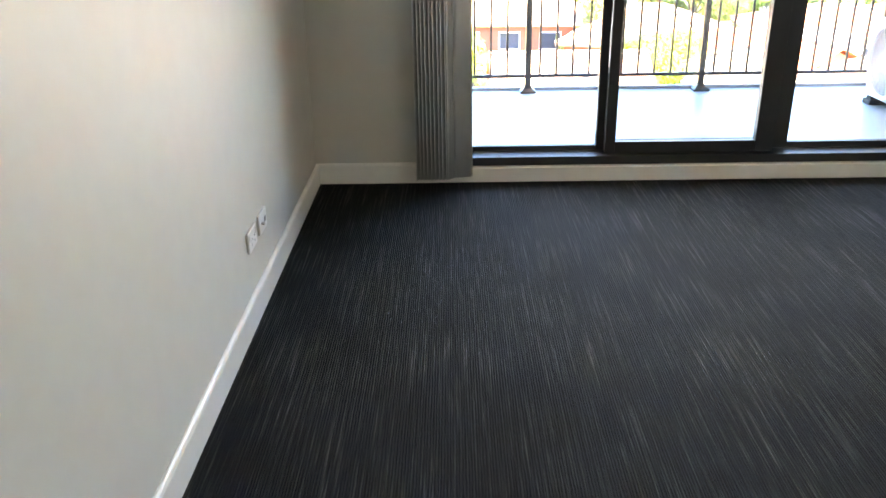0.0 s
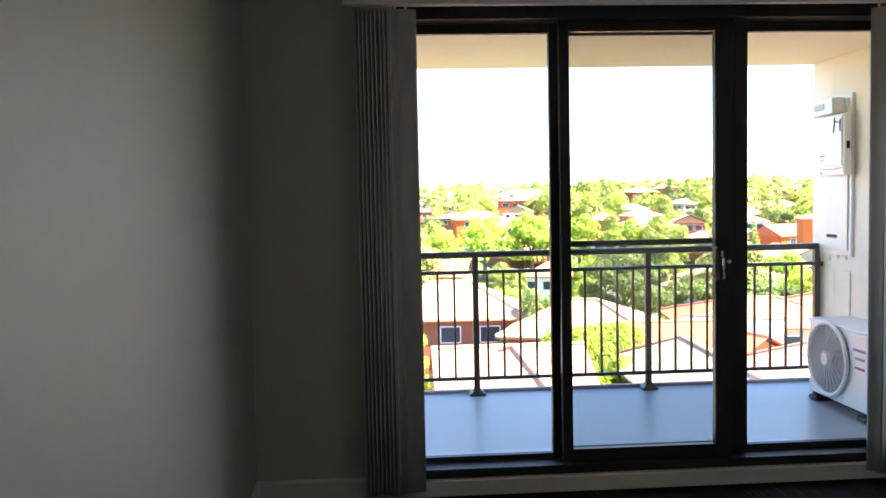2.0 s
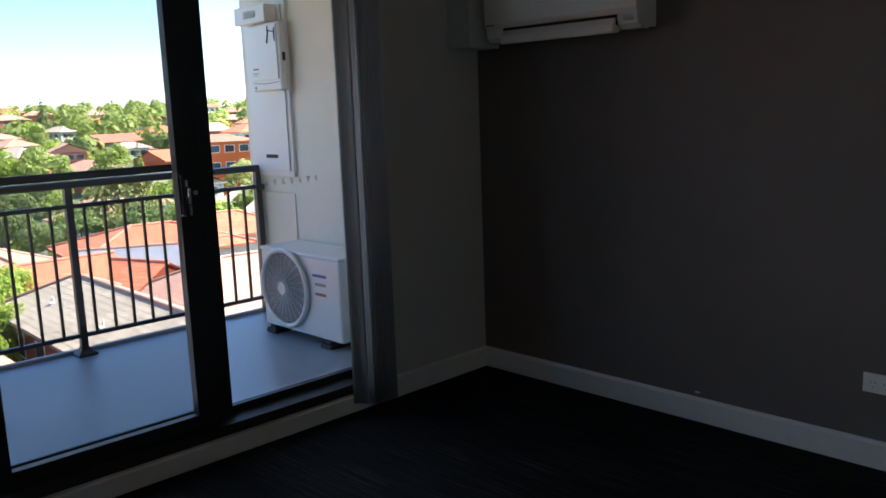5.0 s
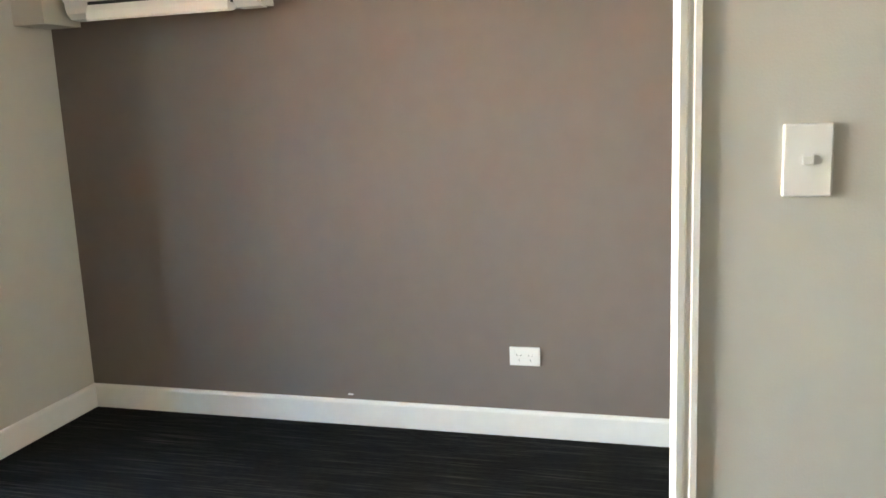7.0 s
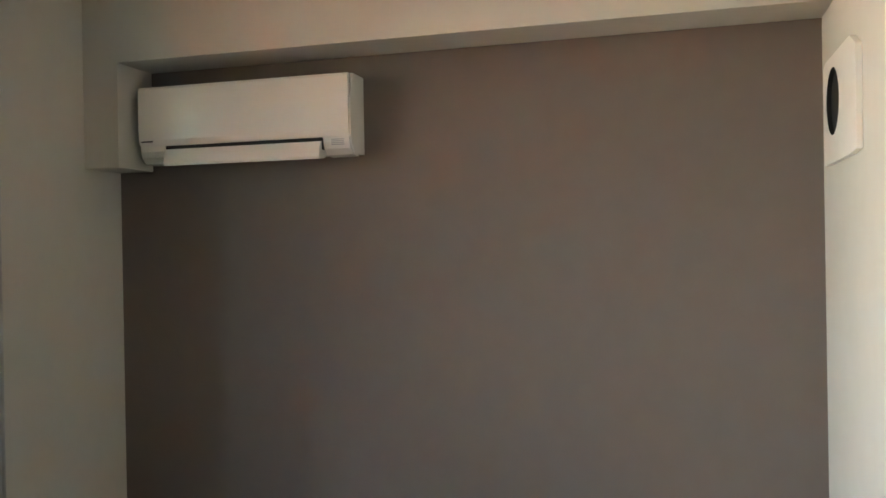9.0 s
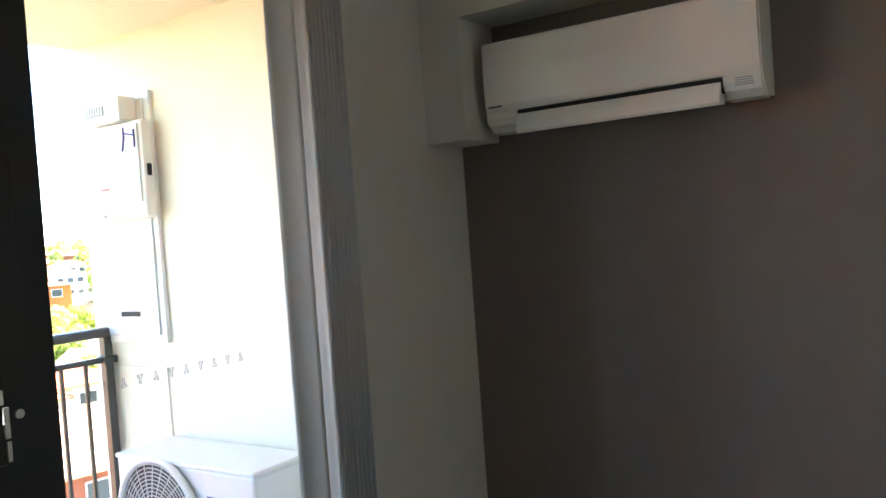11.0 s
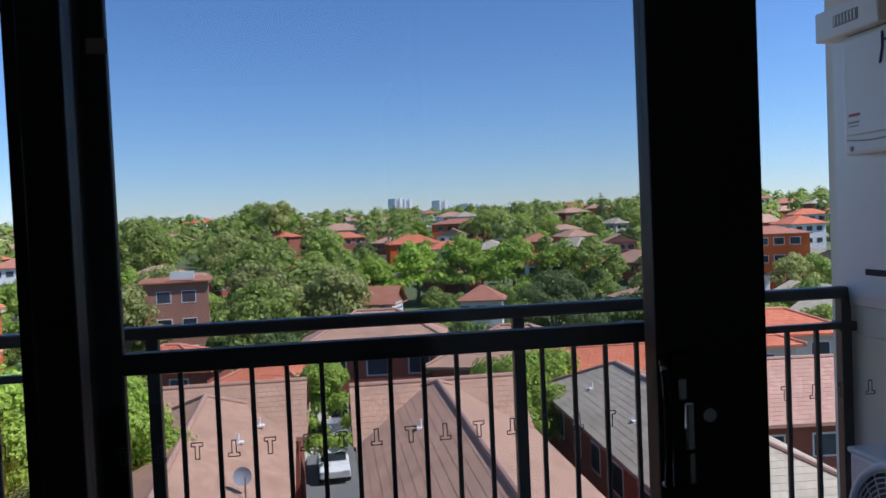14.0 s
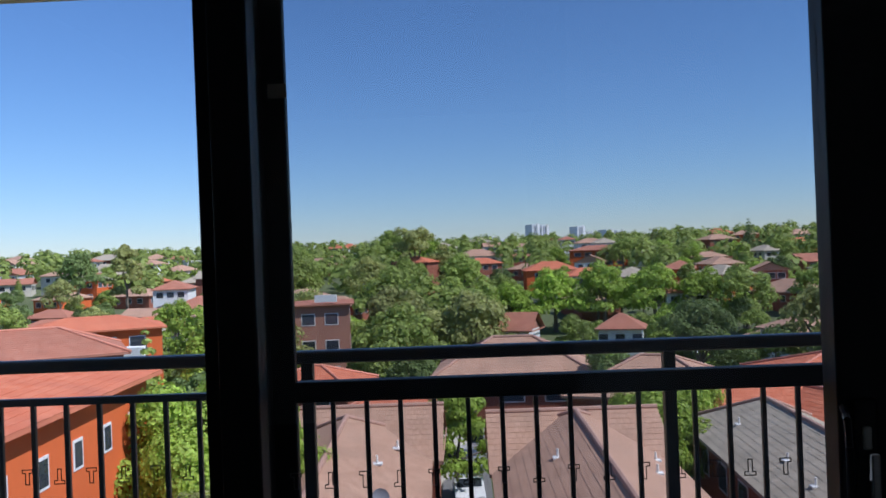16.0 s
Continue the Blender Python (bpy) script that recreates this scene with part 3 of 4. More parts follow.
POSTS = (-0.035, 1.225, 2.443, 3.664)
part("top_rail", box_bm((-0.055, RY - 0.03, 0.995), (3.682, RY + 0.03, 1.038), 0.012), RAILM, rail)
for a, b in zip(POSTS, POSTS[1:]):
    part("mid_rail", box_bm((a + 0.02, RY - 0.014, 0.882), (b - 0.02, RY + 0.014, 0.907), 0.003), RAILM, rail)
    part("bottom_rail", box_bm((a + 0.02, RY - 0.014, 0.138), (b - 0.02, RY + 0.014, 0.162), 0.003), RAILM, rail)
    for k in range(10):
        x = a + 0.082 + 0.1145 * k
        part("baluster", box_bm((x - 0.008, RY - 0.008, 0.162), (x + 0.008, RY + 0.008, 0.882), 0.002), RAILM, rail)
for x in POSTS:
    post = part("post", box_bm((x - 0.02, RY - 0.02, BZ + 0.006), (x + 0.02, RY + 0.02, 0.995), 0.003), RAILM, rail)
    if 0 < x < 3.5:
        foot = bmesh.new()
        prof2 = [(0.055, 0.0), (0.055, 0.012), (0.03, 0.03), (0.024, 0.045)]
        rings = [[foot.verts.new((x + r * sx, RY + r * sy, BZ + h)) for sx, sy in ((-1, -1), (1, -1), (1, 1), (-1, 1))] for r, h in prof2]
        for a2, b2 in zip(rings, rings[1:]):
            for k in range(4):
                foot.faces.new((a2[k], a2[(k + 1) % 4], b2[(k + 1) % 4], b2[k]))
        foot.faces.new(rings[0][::-1])
        part("foot_cover", foot, RAILM, post)
    else:
        part("wall_bracket", box_bm((x - 0.03, RY - 0.03, 0.875), (x + 0.036, RY + 0.03, 0.91), 0.004), RAILM, post)

# ---- outdoor unit ----
ou = thing("condenser_unit", (3.55, 1.06, BZ), "white outdoor air-conditioner unit with a round fan grille", "condenser unit")
OX, OY0, OY1, OZ0, OZ1 = 3.41, 0.675, 1.455, 0.085, 0.572
part("casing", box_bm((OX, OY0, OZ0), (3.69, OY1, OZ1 - 0.018), 0.012), WHITE_METAL, ou)
part("top_cover", box_bm((OX - 0.006, OY0 - 0.006, OZ1 - 0.02), (3.693, OY1 + 0.006, OZ1), 0.008), WHITE_METAL, ou)
FC = Vector((OX, 1.195, 0.345))
# flat disc on the casing, its dark colour stands for the bay's shade
bm = bmesh.new()
add_rod(bm, FC + Vector((0.004, 0, 0)), FC - Vector((0.004, 0, 0)), 0.228, 56)
part("fan_opening", bm, FAN_SHADE, ou, "dark grey disc painted as the shade in the fan bay")
bm = bmesh.new()
add_ring(bm, FC - Vector((0.018, 0, 0)), (1, 0, 0), 0.228, 0.014, 56, 8)
grille = part("fan_grille", bm, WHITE_METAL, ou, "white wire fan guard", smooth=True)
for k in range(12):
    bm = bmesh.new()
    r = 0.05 + 0.0148 * k
    add_ring(bm, FC - Vector((0.024 + 0.008 * math.cos(r / 0.228 * 1.5), 0, 0)), (1, 0, 0), r, 0.0022, 44, 5)
    part("guard_ring", bm, WHITE_METAL, grille, smooth=True)
for k in range(24):
    a = 2 * math.pi * k / 24
    bm = bmesh.new()
    add_rod(bm, FC + Vector((-0.032, 0.04 * math.cos(a), 0.04 * math.sin(a))), FC + Vector((-0.02, 0.222 * math.cos(a + 0.5), 0.222 * math.sin(a + 0.5))), 0.0022, 5)
    part("guard_spoke", bm, WHITE_METAL, grille)
bm = bmesh.new()
add_rod(bm, FC - Vector((0.022, 0, 0)), FC - Vector((0.038, 0, 0)), 0.044, 28, 0.038)
part("hub", bm, WHITE_METAL, grille)
for k in range(3):
    bm = bmesh.new()
    a = 2 * math.pi * k / 3
    ring = []
    for i in range(9):
        b2 = a + i / 8 * 1.5
        ring.append([bm.verts.new(FC + Vector((0.02 - 0.022 * i / 8, rr * math.cos(b2), rr * math.sin(b2)))) for rr in (0.04, 0.205)])
    for p, q in zip(ring, ring[1:]):
        bm.faces.new((p[0], q[0], q[1], p[1]))
    part("fan_blade", bm, GREY_PLASTIC, ou)
for y, w, z, m in ((0.86, 0.13, 0.452, BLUE_PRINT), (0.855, 0.10, 0.402, GREY_PLASTIC), (0.855, 0.10, 0.345, RED_PRINT)):
    part("badge", box_bm((OX - 0.002, y - w / 2, z - 0.008), (OX + 0.002, y + w / 2, z + 0.008)), m, ou, "faded printed maker's badge")
for y in (0.82, 1.38):
    ft = part("foot", box_bm((OX - 0.015, y - 0.05, BZ), (OX + 0.30, y + 0.05, BZ + 0.03), 0.006), RUBBER, ou, "black rubber mounting foot")
    part("foot_block", box_bm((OX + 0.0, y - 0.028, BZ + 0.03), (OX + 0.27, y + 0.028, OZ0), 0.004), RUBBER, ft)

# ---- hot-water cabinet and meter on the side wall ----
cab = thing("service_cabinet", (3.70, 1.65, 1.0), "white recessed service cabinet with a slotted door", "cabinet")
part("frame", box_bm((3.678, 1.432, 0.97), (3.7, 1.895, 2.045), 0.004), WHITE_METAL, cab)
cd = part("door", box_bm((3.668, 1.465, 1.005), (3.6778, 1.862, 2.015), 0.003), WHITE_METAL, cab)
# dark bar on the door, its colour gives the slot's shade
part("finger_slot", box_bm((3.6665, 1.584, 1.085), (3.6705, 1.722, 1.108), 0.002), DARK, cd)
heater = thing("water_heater", (3.64, 1.57, 1.5), "white gas water heater with a stained front cover", "water heater")
part("body", box_bm((3.615, 1.41, 1.505), (3.6678, 1.745, 1.915), 0.012), WHITE_METAL, heater)
cov = part("front_cover", box_bm((3.606, 1.43, 1.572), (3.6148, 1.725, 1.90), 0.004), WHITE_METAL, heater)
part("cover_seam", extrude_profile([(1.43, 1.556), (1.50, 1.549), (1.58, 1.546), (1.66, 1.549), (1.725, 1.556), (1.725, 1.561), (1.66, 1.554), (1.58, 1.551), (1.50, 1.554), (1.43, 1.561)], "x", 3.6125, 3.617), GREY_PLASTIC, heater)
bm = bmesh.new()
add_rod(bm, (3.611, 1.70, 1.527), (3.616, 1.70, 1.527), 0.009, 16)
part("gas_knob", bm, GREY_PLASTIC, heater)
part("print_line", box_bm((3.6045, 1.64, 1.635), (3.607, 1.70, 1.645)), RED_PRINT, cov)
part("print_line", box_bm((3.6045, 1.645, 1.612), (3.607, 1.705, 1.618)), GREY_PLASTIC, cov)
part("print_line", box_bm((3.6045, 1.65, 1.60), (3.607, 1.70, 1.604)), GREY_PLASTIC, cov)
loop = bmesh.new()
for a, b in (((1.445, 1.80), (1.445, 1.875)), ((1.515, 1.84), (1.515, 1.89)), ((1.445, 1.85), (1.515, 1.865)), ((1.53, 1.79), (1.515, 1.84))):
    add_rod(loop, (3.603, a[0], a[1]), (3.603, b[0], b[1]), 0.0038, 8)
part("cable_loop", loop, PURPLE, heater, "purple cable loop")
part("latch", box_bm((3.63, 1.404, 1.68), (3.65, 1.411, 1.73), 0.001), DARK, heater)
hood = thing("flue_hood", (3.6, 1.70, 1.98), "white metal flue hood with a small grille", "flue hood")
part("box", box_bm((3.580, 1.500, 1.917), (3.6675, 1.845, 2.022), 0.006), WHITE_METAL, hood)
gr = part("grille", box_bm((3.5775, 1.60, 1.950), (3.5805, 1.735, 1.990), 0.001), GREY_PLASTIC, hood)
for k in range(7):
    part("slat", box_bm((3.575, 1.61 + 0.018 * k, 1.954), (3.5777, 1.617 + 0.018 * k, 1.986)), WHITE_METAL, gr)
hatch = tagged(part("access_panel", box_bm((3.693, 1.47, 0.36), (3.6995, 1.905, 0.862), 0.002), RENDER_WALL), "flush painted access panel low on the side wall", "access panel")
tap = thing("outdoor_switch", (3.70, 0.655, 1.05), "pale weatherproof isolator switch on the side wall", "isolator switch")
part("box", box_bm((3.655, 0.615, 0.975), (3.6995, 0.695, 1.135), 0.008), PLASTIC, tap)
part("knob", box_bm((3.637, 0.635, 1.02), (3.655, 0.675, 1.06), 0.006), GREY_PLASTIC, tap)
# ---- outdoors: materials ----
def leaf_mat(name, color, spread=0.35):
    m = mat(name, color, 0.55, vary=0.15, scale=1.0, per_object=0.22, per_island=spread, spec=0.3)
    n, ln = m.node_tree.nodes, m.node_tree.links
    b, out = n["Principled BSDF"], n["Material Output"]
    tl, mx = n.new("ShaderNodeBsdfTranslucent"), n.new("ShaderNodeMixShader")
    ln.new(b.inputs["Base Color"].links[0].from_socket, tl.inputs["Color"])
    mx.inputs[0].default_value = 0.5
    ln.new(b.outputs[0], mx.inputs[1])
    ln.new(tl.outputs[0], mx.inputs[2])
    ln.new(mx.outputs[0], out.inputs["Surface"])
    return m


LEAF_BRIGHT = leaf_mat("bright_green_leaves", (0.40, 0.52, 0.085))
LEAF_MID = leaf_mat("mid_green_leaves", (0.37, 0.45, 0.11))
LEAF_OLIVE = leaf_mat("olive_leaves", (0.42, 0.44, 0.15))
LEAF_DARK = leaf_mat("dark_green_leaves", (0.22, 0.29, 0.095))
BARK = mat("grey_brown_bark", (0.16, 0.13, 0.10), 0.9, vary=0.3, scale=3, bump=0.5, bump_scale=20)
GRASS = mat("grass_ground", (0.10, 0.12, 0.045), 0.95, vary=0.35, scale=0.35)
DRIVE = mat("worn_driveway", (0.17, 0.165, 0.155), 0.9, vary=0.2, scale=1.2, bump=0.2)


def tile_mat(name, a, b, stain):
    """Roof tiles: every tile has its own shade, courses and rolls give relief, with lichen over the top."""
    m = bpy.data.materials.new(name)
    m.use_nodes = True
    n, ln = m.node_tree.nodes, m.node_tree.links
    bs = n["Principled BSDF"]
    bs.inputs["Roughness"].default_value = 0.9
    bs.inputs["Specular IOR Level"].default_value = 0.12
    uv = n.new("ShaderNodeUVMap")
    sep = n.new("ShaderNodeSeparateXYZ")
    ln.new(uv.outputs[0], sep.inputs[0])

    def mth(op, x, y=None):
        q = n.new("ShaderNodeMath")
        q.operation = op
        for k, v in ((0, x), (1, y)):
            if v is None:
                continue
            if isinstance(v, (int, float)):
                q.inputs[k].default_value = v
            else:
                ln.new(v, q.inputs[k])
        return q.outputs[0]

    cu, cv = mth("DIVIDE", sep.outputs[0], 0.30), mth("DIVIDE", sep.outputs[1], 0.34)
    comb = n.new("ShaderNodeCombineXYZ")
    ln.new(mth("FLOOR", cu), comb.inputs[0])
    ln.new(mth("FLOOR", cv), comb.inputs[1])
    wn_ = n.new("ShaderNodeTexWhiteNoise")
    wn_.noise_dimensions = "2D"
    ln.new(comb.outputs[0], wn_.inputs["Vector"])
    mix = n.new("ShaderNodeMix")
    mix.data_type = "RGBA"
    mix.inputs["A"].default_value, mix.inputs["B"].default_value = (*a, 1), (*b, 1)
    ln.new(wn_.outputs["Value"], mix.inputs["Factor"])
    co, ns = n.new("ShaderNodeTexCoord"), n.new("ShaderNodeTexNoise")
    ns.inputs["Scale"].default_value, ns.inputs["Detail"].default_value = 0.55, 6
    ln.new(co.outputs["Object"], ns.inputs["Vector"])
    rr = n.new("ShaderNodeMapRange")
    rr.inputs["From Min"].default_value, rr.inputs["From Max"].default_value = 0.45, 0.72
    ln.new(ns.outputs["Fac"], rr.inputs["Value"])
    m2 = n.new("ShaderNodeMix")
    m2.data_type = "RGBA"
    m2.inputs["B"].default_value = (*stain, 1)
    ln.new(mix.outputs["Result"], m2.inputs["A"])
    ln.new(mth("MULTIPLY", rr.outputs[0], 0.6), m2.inputs["Factor"])
    ln.new(m2.outputs["Result"], bs.inputs["Base Color"])
    roll = mth("ABSOLUTE", mth("SINE", mth("MULTIPLY", cu, math.pi)))
    step = mth("SUBTRACT", 1.0, mth("FRACT", cv))
    bp = n.new("ShaderNodeBump")
    bp.inputs["Strength"].default_value, bp.inputs["Distance"].default_value = 0.28, 0.03
    ln.new(mth("ADD", roll, step), bp.inputs["Height"])
    ln.new(bp.outputs[0], bs.inputs["Normal"])
    return m


T_BROWN = tile_mat("faded_brown_tiles", (0.42, 0.25, 0.165), (0.50, 0.31, 0.21), (0.31, 0.20, 0.14))
T_ORANGE = tile_mat("orange_terracotta_tiles", (0.52, 0.15, 0.075), (0.60, 0.21, 0.115), (0.42, 0.14, 0.085))
T_GREY = tile_mat("weathered_grey_tiles", (0.38, 0.325, 0.24), (0.46, 0.39, 0.29), (0.27, 0.23, 0.17))
T_RED = tile_mat("red_brown_tiles", (0.38, 0.15, 0.095), (0.44, 0.20, 0.13), (0.28, 0.125, 0.085))
T_PINK = tile_mat("pale_pink_tiles", (0.42, 0.24, 0.17), (0.50, 0.30, 0.22), (0.34, 0.21, 0.16))
T_CAP = mat("mortared_ridge_tiles", (0.42, 0.25, 0.18), 0.85, vary=0.25, scale=2.5, bump=0.2)
T_CAP_RED = mat("red_ridge_tiles", (0.60, 0.24, 0.15), 0.85, vary=0.25, scale=2.5, bump=0.2)
T_SLATE = tile_mat("blue_grey_sheet", (0.20, 0.22, 0.25), (0.26, 0.27, 0.30), (0.16, 0.17, 0.19))
B_ORANGE = mat("orange_brick", (0.62, 0.14, 0.04), 0.9, vary=0.14, scale=2.0, bump=0.3, spec=0.15)
B_RED = mat("red_brick", (0.30, 0.11, 0.07), 0.9, vary=0.18, scale=2.0, bump=0.3, spec=0.15)
B_BROWN = mat("brown_brick", (0.38, 0.19, 0.135), 0.9, vary=0.18, scale=2.0, bump=0.3, spec=0.15)
B_CREAM = mat("cream_wall", (0.62, 0.57, 0.47), 0.85, vary=0.1, scale=1.5)
B_WHITE = mat("white_wall", (0.75, 0.74, 0.70), 0.8, vary=0.06, scale=1.5)
B_GREY = mat("pale_tower_wall", (0.78, 0.79, 0.80), 0.8, vary=0.05, scale=0.5)
CURTAIN = mat("white_window_frame", (0.75, 0.74, 0.72), 0.5)


def ground_z(x, y):
    d = math.hypot(x, y)
    keys = ((0, -13.0), (60, -13.5), (120, -15.5), (200, -10.5), (320, -3.6), (450, 0.0), (700, 1.5), (5000, 2.0))
    for (a, za), (b, zb) in zip(keys, keys[1:]):
        if d <= b:
            f = (d - a) / (b - a)
            return za + (zb - za) * f * f * (3 - 2 * f)
    return 2.0


bm = bmesh.new()
rings = []
for r in (0, 20, 40, 60, 75, 90, 105, 120, 140, 160, 180, 200, 230, 260, 290, 320, 360, 400, 450, 500, 600, 700, 1000, 2000, 4500):
    rings.append([bm.verts.new((r * math.sin(2 * math.pi * k / 72), r * math.cos(2 * math.pi * k / 72), ground_z(0, r))) for k in range(72)] if r else [bm.verts.new((0, 0, ground_z(0, 0)))])
for a, b in zip(rings, rings[1:]):
    for k in range(72):
        j = (k + 1) % 72
        bm.faces.new((a[0], b[k], b[j]) if len(a) == 1 else (a[k], b[k], b[j], a[j]))
bmesh.ops.recalc_face_normals(bm, faces=bm.faces)
struct("ground", bm, GRASS, "suburban ground falling away and rising to a far ridge", "ground")
struct("driveway", box_bm((-0.1, 20, -13.35), (2.9, 58, -13.02)), DRIVE, "worn concrete driveway between two houses", "driveway")
bm = bmesh.new()
for x0, x1, y0, y1 in ((-70, 80, 60.5, 66.5), (-90, 120, 128, 134), (31, 37, 66.5, 128)):
    nx, ny = max(2, int((x1 - x0) / 8)), max(2, int((y1 - y0) / 8))
    grid = [[bm.verts.new((x0 + (x1 - x0) * i / nx, y0 + (y1 - y0) * j / ny, ground_z(x0 + (x1 - x0) * i / nx, y0 + (y1 - y0) * j / ny) + 0.12)) for j in range(ny + 1)] for i in range(nx + 1)]
    for i in range(nx):
        for j in range(ny):
            bm.faces.new((grid[i][j], grid[i + 1][j], grid[i + 1][j + 1], grid[i][j + 1]))
struct("road", bm, ASPHALT, "grey asphalt suburban streets", "road")


# ---- houses ----
def roof_bm(L, Wd, eave, ridge, over=0.5, courses=0, gable=False):
    """A hipped or gabled roof about the origin, long side along y, with stepped courses where asked; UVs in metres."""
    hl, hw = L / 2 + over, Wd / 2 + over
    inset = 0.0 if gable else min(hw, hl - 0.2)
    r0, r1 = Vector((0, -hl + inset, ridge)), Vector((0, hl - inset, ridge))
    c = [Vector((-hw, -hl, eave)), Vector((hw, -hl, eave)), Vector((hw, hl, eave)), Vector((-hw, hl, eave))]
    faces = [(c[1], c[2], r1, r0), (c[3], c[0], r0, r1)]
    if not gable:
        faces += [(c[0], c[1], r0, r0), (c[2], c[3], r1, r1)]
    bm = bmesh.new()
    uvl = bm.loops.layers.uv.new("UVMap")
    for a, b, d, e in faces:
        n = (b - a).cross(e - a).normalized()
        u = (b - a).normalized()
        v = n.cross(u)
        slope = (e - a).dot(v)
        k = max(1, courses and int(slope / 0.34))
        for i in range(k):
            f0, f1 = i / k, (i + 1) / k
            p = [a.lerp(e, f0), b.lerp(d, f0), b.lerp(d, f1), a.lerp(e, f1)]
            lift = n * (0.012 if courses else 0.0)
            q = [p[0] + lift, p[1] + lift, p[2], p[3]]
            if (q[2] - q[3]).length < 1e-4:
                q = q[:3]
            f = bm.faces.new([bm.verts.new(w) for w in q])
            for lp in f.loops:
                w = lp.vert.co - a
                lp[uvl].uv = (w.dot(u) + 0.13 * (i % 2), w.dot(v))
            if courses:
                g = bm.faces.new([bm.verts.new(w) for w in (p[0], p[1], q[1], q[0])])
                for lp in g.loops:
                    w = lp.vert.co - a
                    lp[uvl].uv = (w.dot(u), w.dot(v))
    if gable:
        for y, s in ((-hl + over, 1), (hl - over, -1)):
            f = bm.faces.new([bm.verts.new(w) for w in ((-hw + over, y, eave), (hw - over, y, eave), (0, y, ridge - over * (ridge - eave) / hw))])
    # soffit board and fascia
    for (x0, y0), (x1, y1) in (((-hw, -hl), (hw, -hl + 0.04)), ((-hw, hl - 0.04), (hw, hl)), ((-hw, -hl), (-hw + 0.04, hl)), ((hw - 0.04, -hl), (hw, hl))):
        add_box(bm, (x0, y0, eave - 0.16), (x1, y1, eave - 0.01))
    return bm, (r0, r1, c)


FOOT = []                              # (x, y, radius) kept clear of scattered houses and trees


def house(name, x, y, rot, L, Wd, eave, ridge, tiles, bricks, label, floors=1, near=False, gable=False, windows=(), group=""):
    """windows: (side, offset along it, sill height below the eave, width, height); sides s n e w."""
    ob = thing(name, (0, 0, 0), label, "house", group)
    gz = ground_z(x, y) - 1.5
    part("wall", box_bm((-Wd / 2, -L / 2, gz), (Wd / 2, L / 2, eave - 0.02)), bricks, ob)
    bm, (r0, r1, c) = roof_bm(L, Wd, eave, ridge, courses=near, gable=gable)
    roof = part("roof", bm, tiles, ob)
    if near:
        cap = bmesh.new()
        add_rod(cap, r0 + Vector((0, 0, 0.02)), r1 + Vector((0, 0, 0.02)), 0.12, 8)
        if not gable:
            for p, q in ((c[0], r0), (c[1], r0), (c[2], r1), (c[3], r1)):
                add_rod(cap, p + Vector((0, 0, 0.05)), q + Vector((0, 0, 0.03)), 0.11, 8)
        part("ridge_cap", cap, T_CAP_RED if tiles in (T_ORANGE, T_RED) else T_CAP, roof)
    for side, off, down, w, h in windows:
        z1 = eave - down
        e = 0.03
        if side in "sn":
            s = -1 if side == "s" else 1
            lo, hi = (off - w / 2, s * L / 2 - e, z1 - h), (off + w / 2, s * L / 2 + e, z1)
            plo, phi = (off - w / 2 + 0.09, s * (L / 2 + 0.035) - 0.01, z1 - h + 0.09), (off + w / 2 - 0.09, s * (L / 2 + 0.035) + 0.01, z1 - 0.09)
        else:
            s = -1 if side == "w" else 1
            lo, hi = (s * Wd / 2 - e, off - w / 2, z1 - h), (s * Wd / 2 + e, off + w / 2, z1)
            plo, phi = (s * (Wd / 2 + 0.035) - 0.01, off - w / 2 + 0.09, z1 - h + 0.09), (s * (Wd / 2 + 0.035) + 0.01, off + w / 2 - 0.09, z1 - 0.09)
        wd = part("window", box_bm(lo, hi), CURTAIN, ob)
        part("pane", box_bm(plo, phi), HOUSE_GLASS, wd)
    ob.matrix_basis = pose(x, y, 0, 0, 0, rot)
    FOOT.append((x, y, (L + Wd) * 0.3))
    return ob


def rows_of(side, n, span, down, w, h, floors=1, storey=2.9):
    return [(side, -span / 2 + span * (i + 0.5) / n, down + storey * k, w, h) for k in range(floors) for i in range(n)]


brown_a = house("house", -3.5, 27.5, 2, 24, 6.6, -7.8, -5.9, T_BROWN, B_RED, "brick house under a faded brown tiled roof", near=True, windows=rows_of("e", 5, 20, 0.7, 1.5, 1.2, 2))
brown_b = house("house", 6.4, 27.0, 0, 24, 6.7, -7.8, -5.85, T_BROWN, B_RED, "long brick house under a faded brown hipped roof", near=True, windows=rows_of("e", 5, 20, 0.6, 1.6, 1.2, 2) + rows_of("w", 5, 20, 0.6, 1.6, 1.2, 2))
for owner, x, y, span in ((brown_a, -4.2, 39.0, 8.6), (brown_b, 6.3, 36.6, 6.9)):
    part("wing_wall", box_bm((x - span / 2, y - 3.0, -14.5), (x + span / 2, y + 3.0, -7.82)), B_RED, owner)
    bm, (r0, r1, c) = roof_bm(span, 6.4, -7.8, -5.97, over=0.4, courses=True, gable=True)
    bmesh.ops.transform(bm, matrix=pose(x, y, 0, 0, 0, 90), verts=bm.verts)
    wing_roof = part("wing_roof", bm, T_BROWN, owner)
    cap = bmesh.new()
    add_rod(cap, (x - span / 2 - 0.4, y, -5.95), (x + span / 2 + 0.4, y, -5.95), 0.12, 8)
    part("ridge_cap", cap, T_CAP, wing_roof)
house("house", 16.9, 34.5, -2, 23, 6.4, -8.7, -6.9, T_GREY, B_RED, "dark brick flats under a weathered grey tiled roof", near=True, windows=rows_of("w", 6, 20, 0.7, 1.5, 1.4, 2))
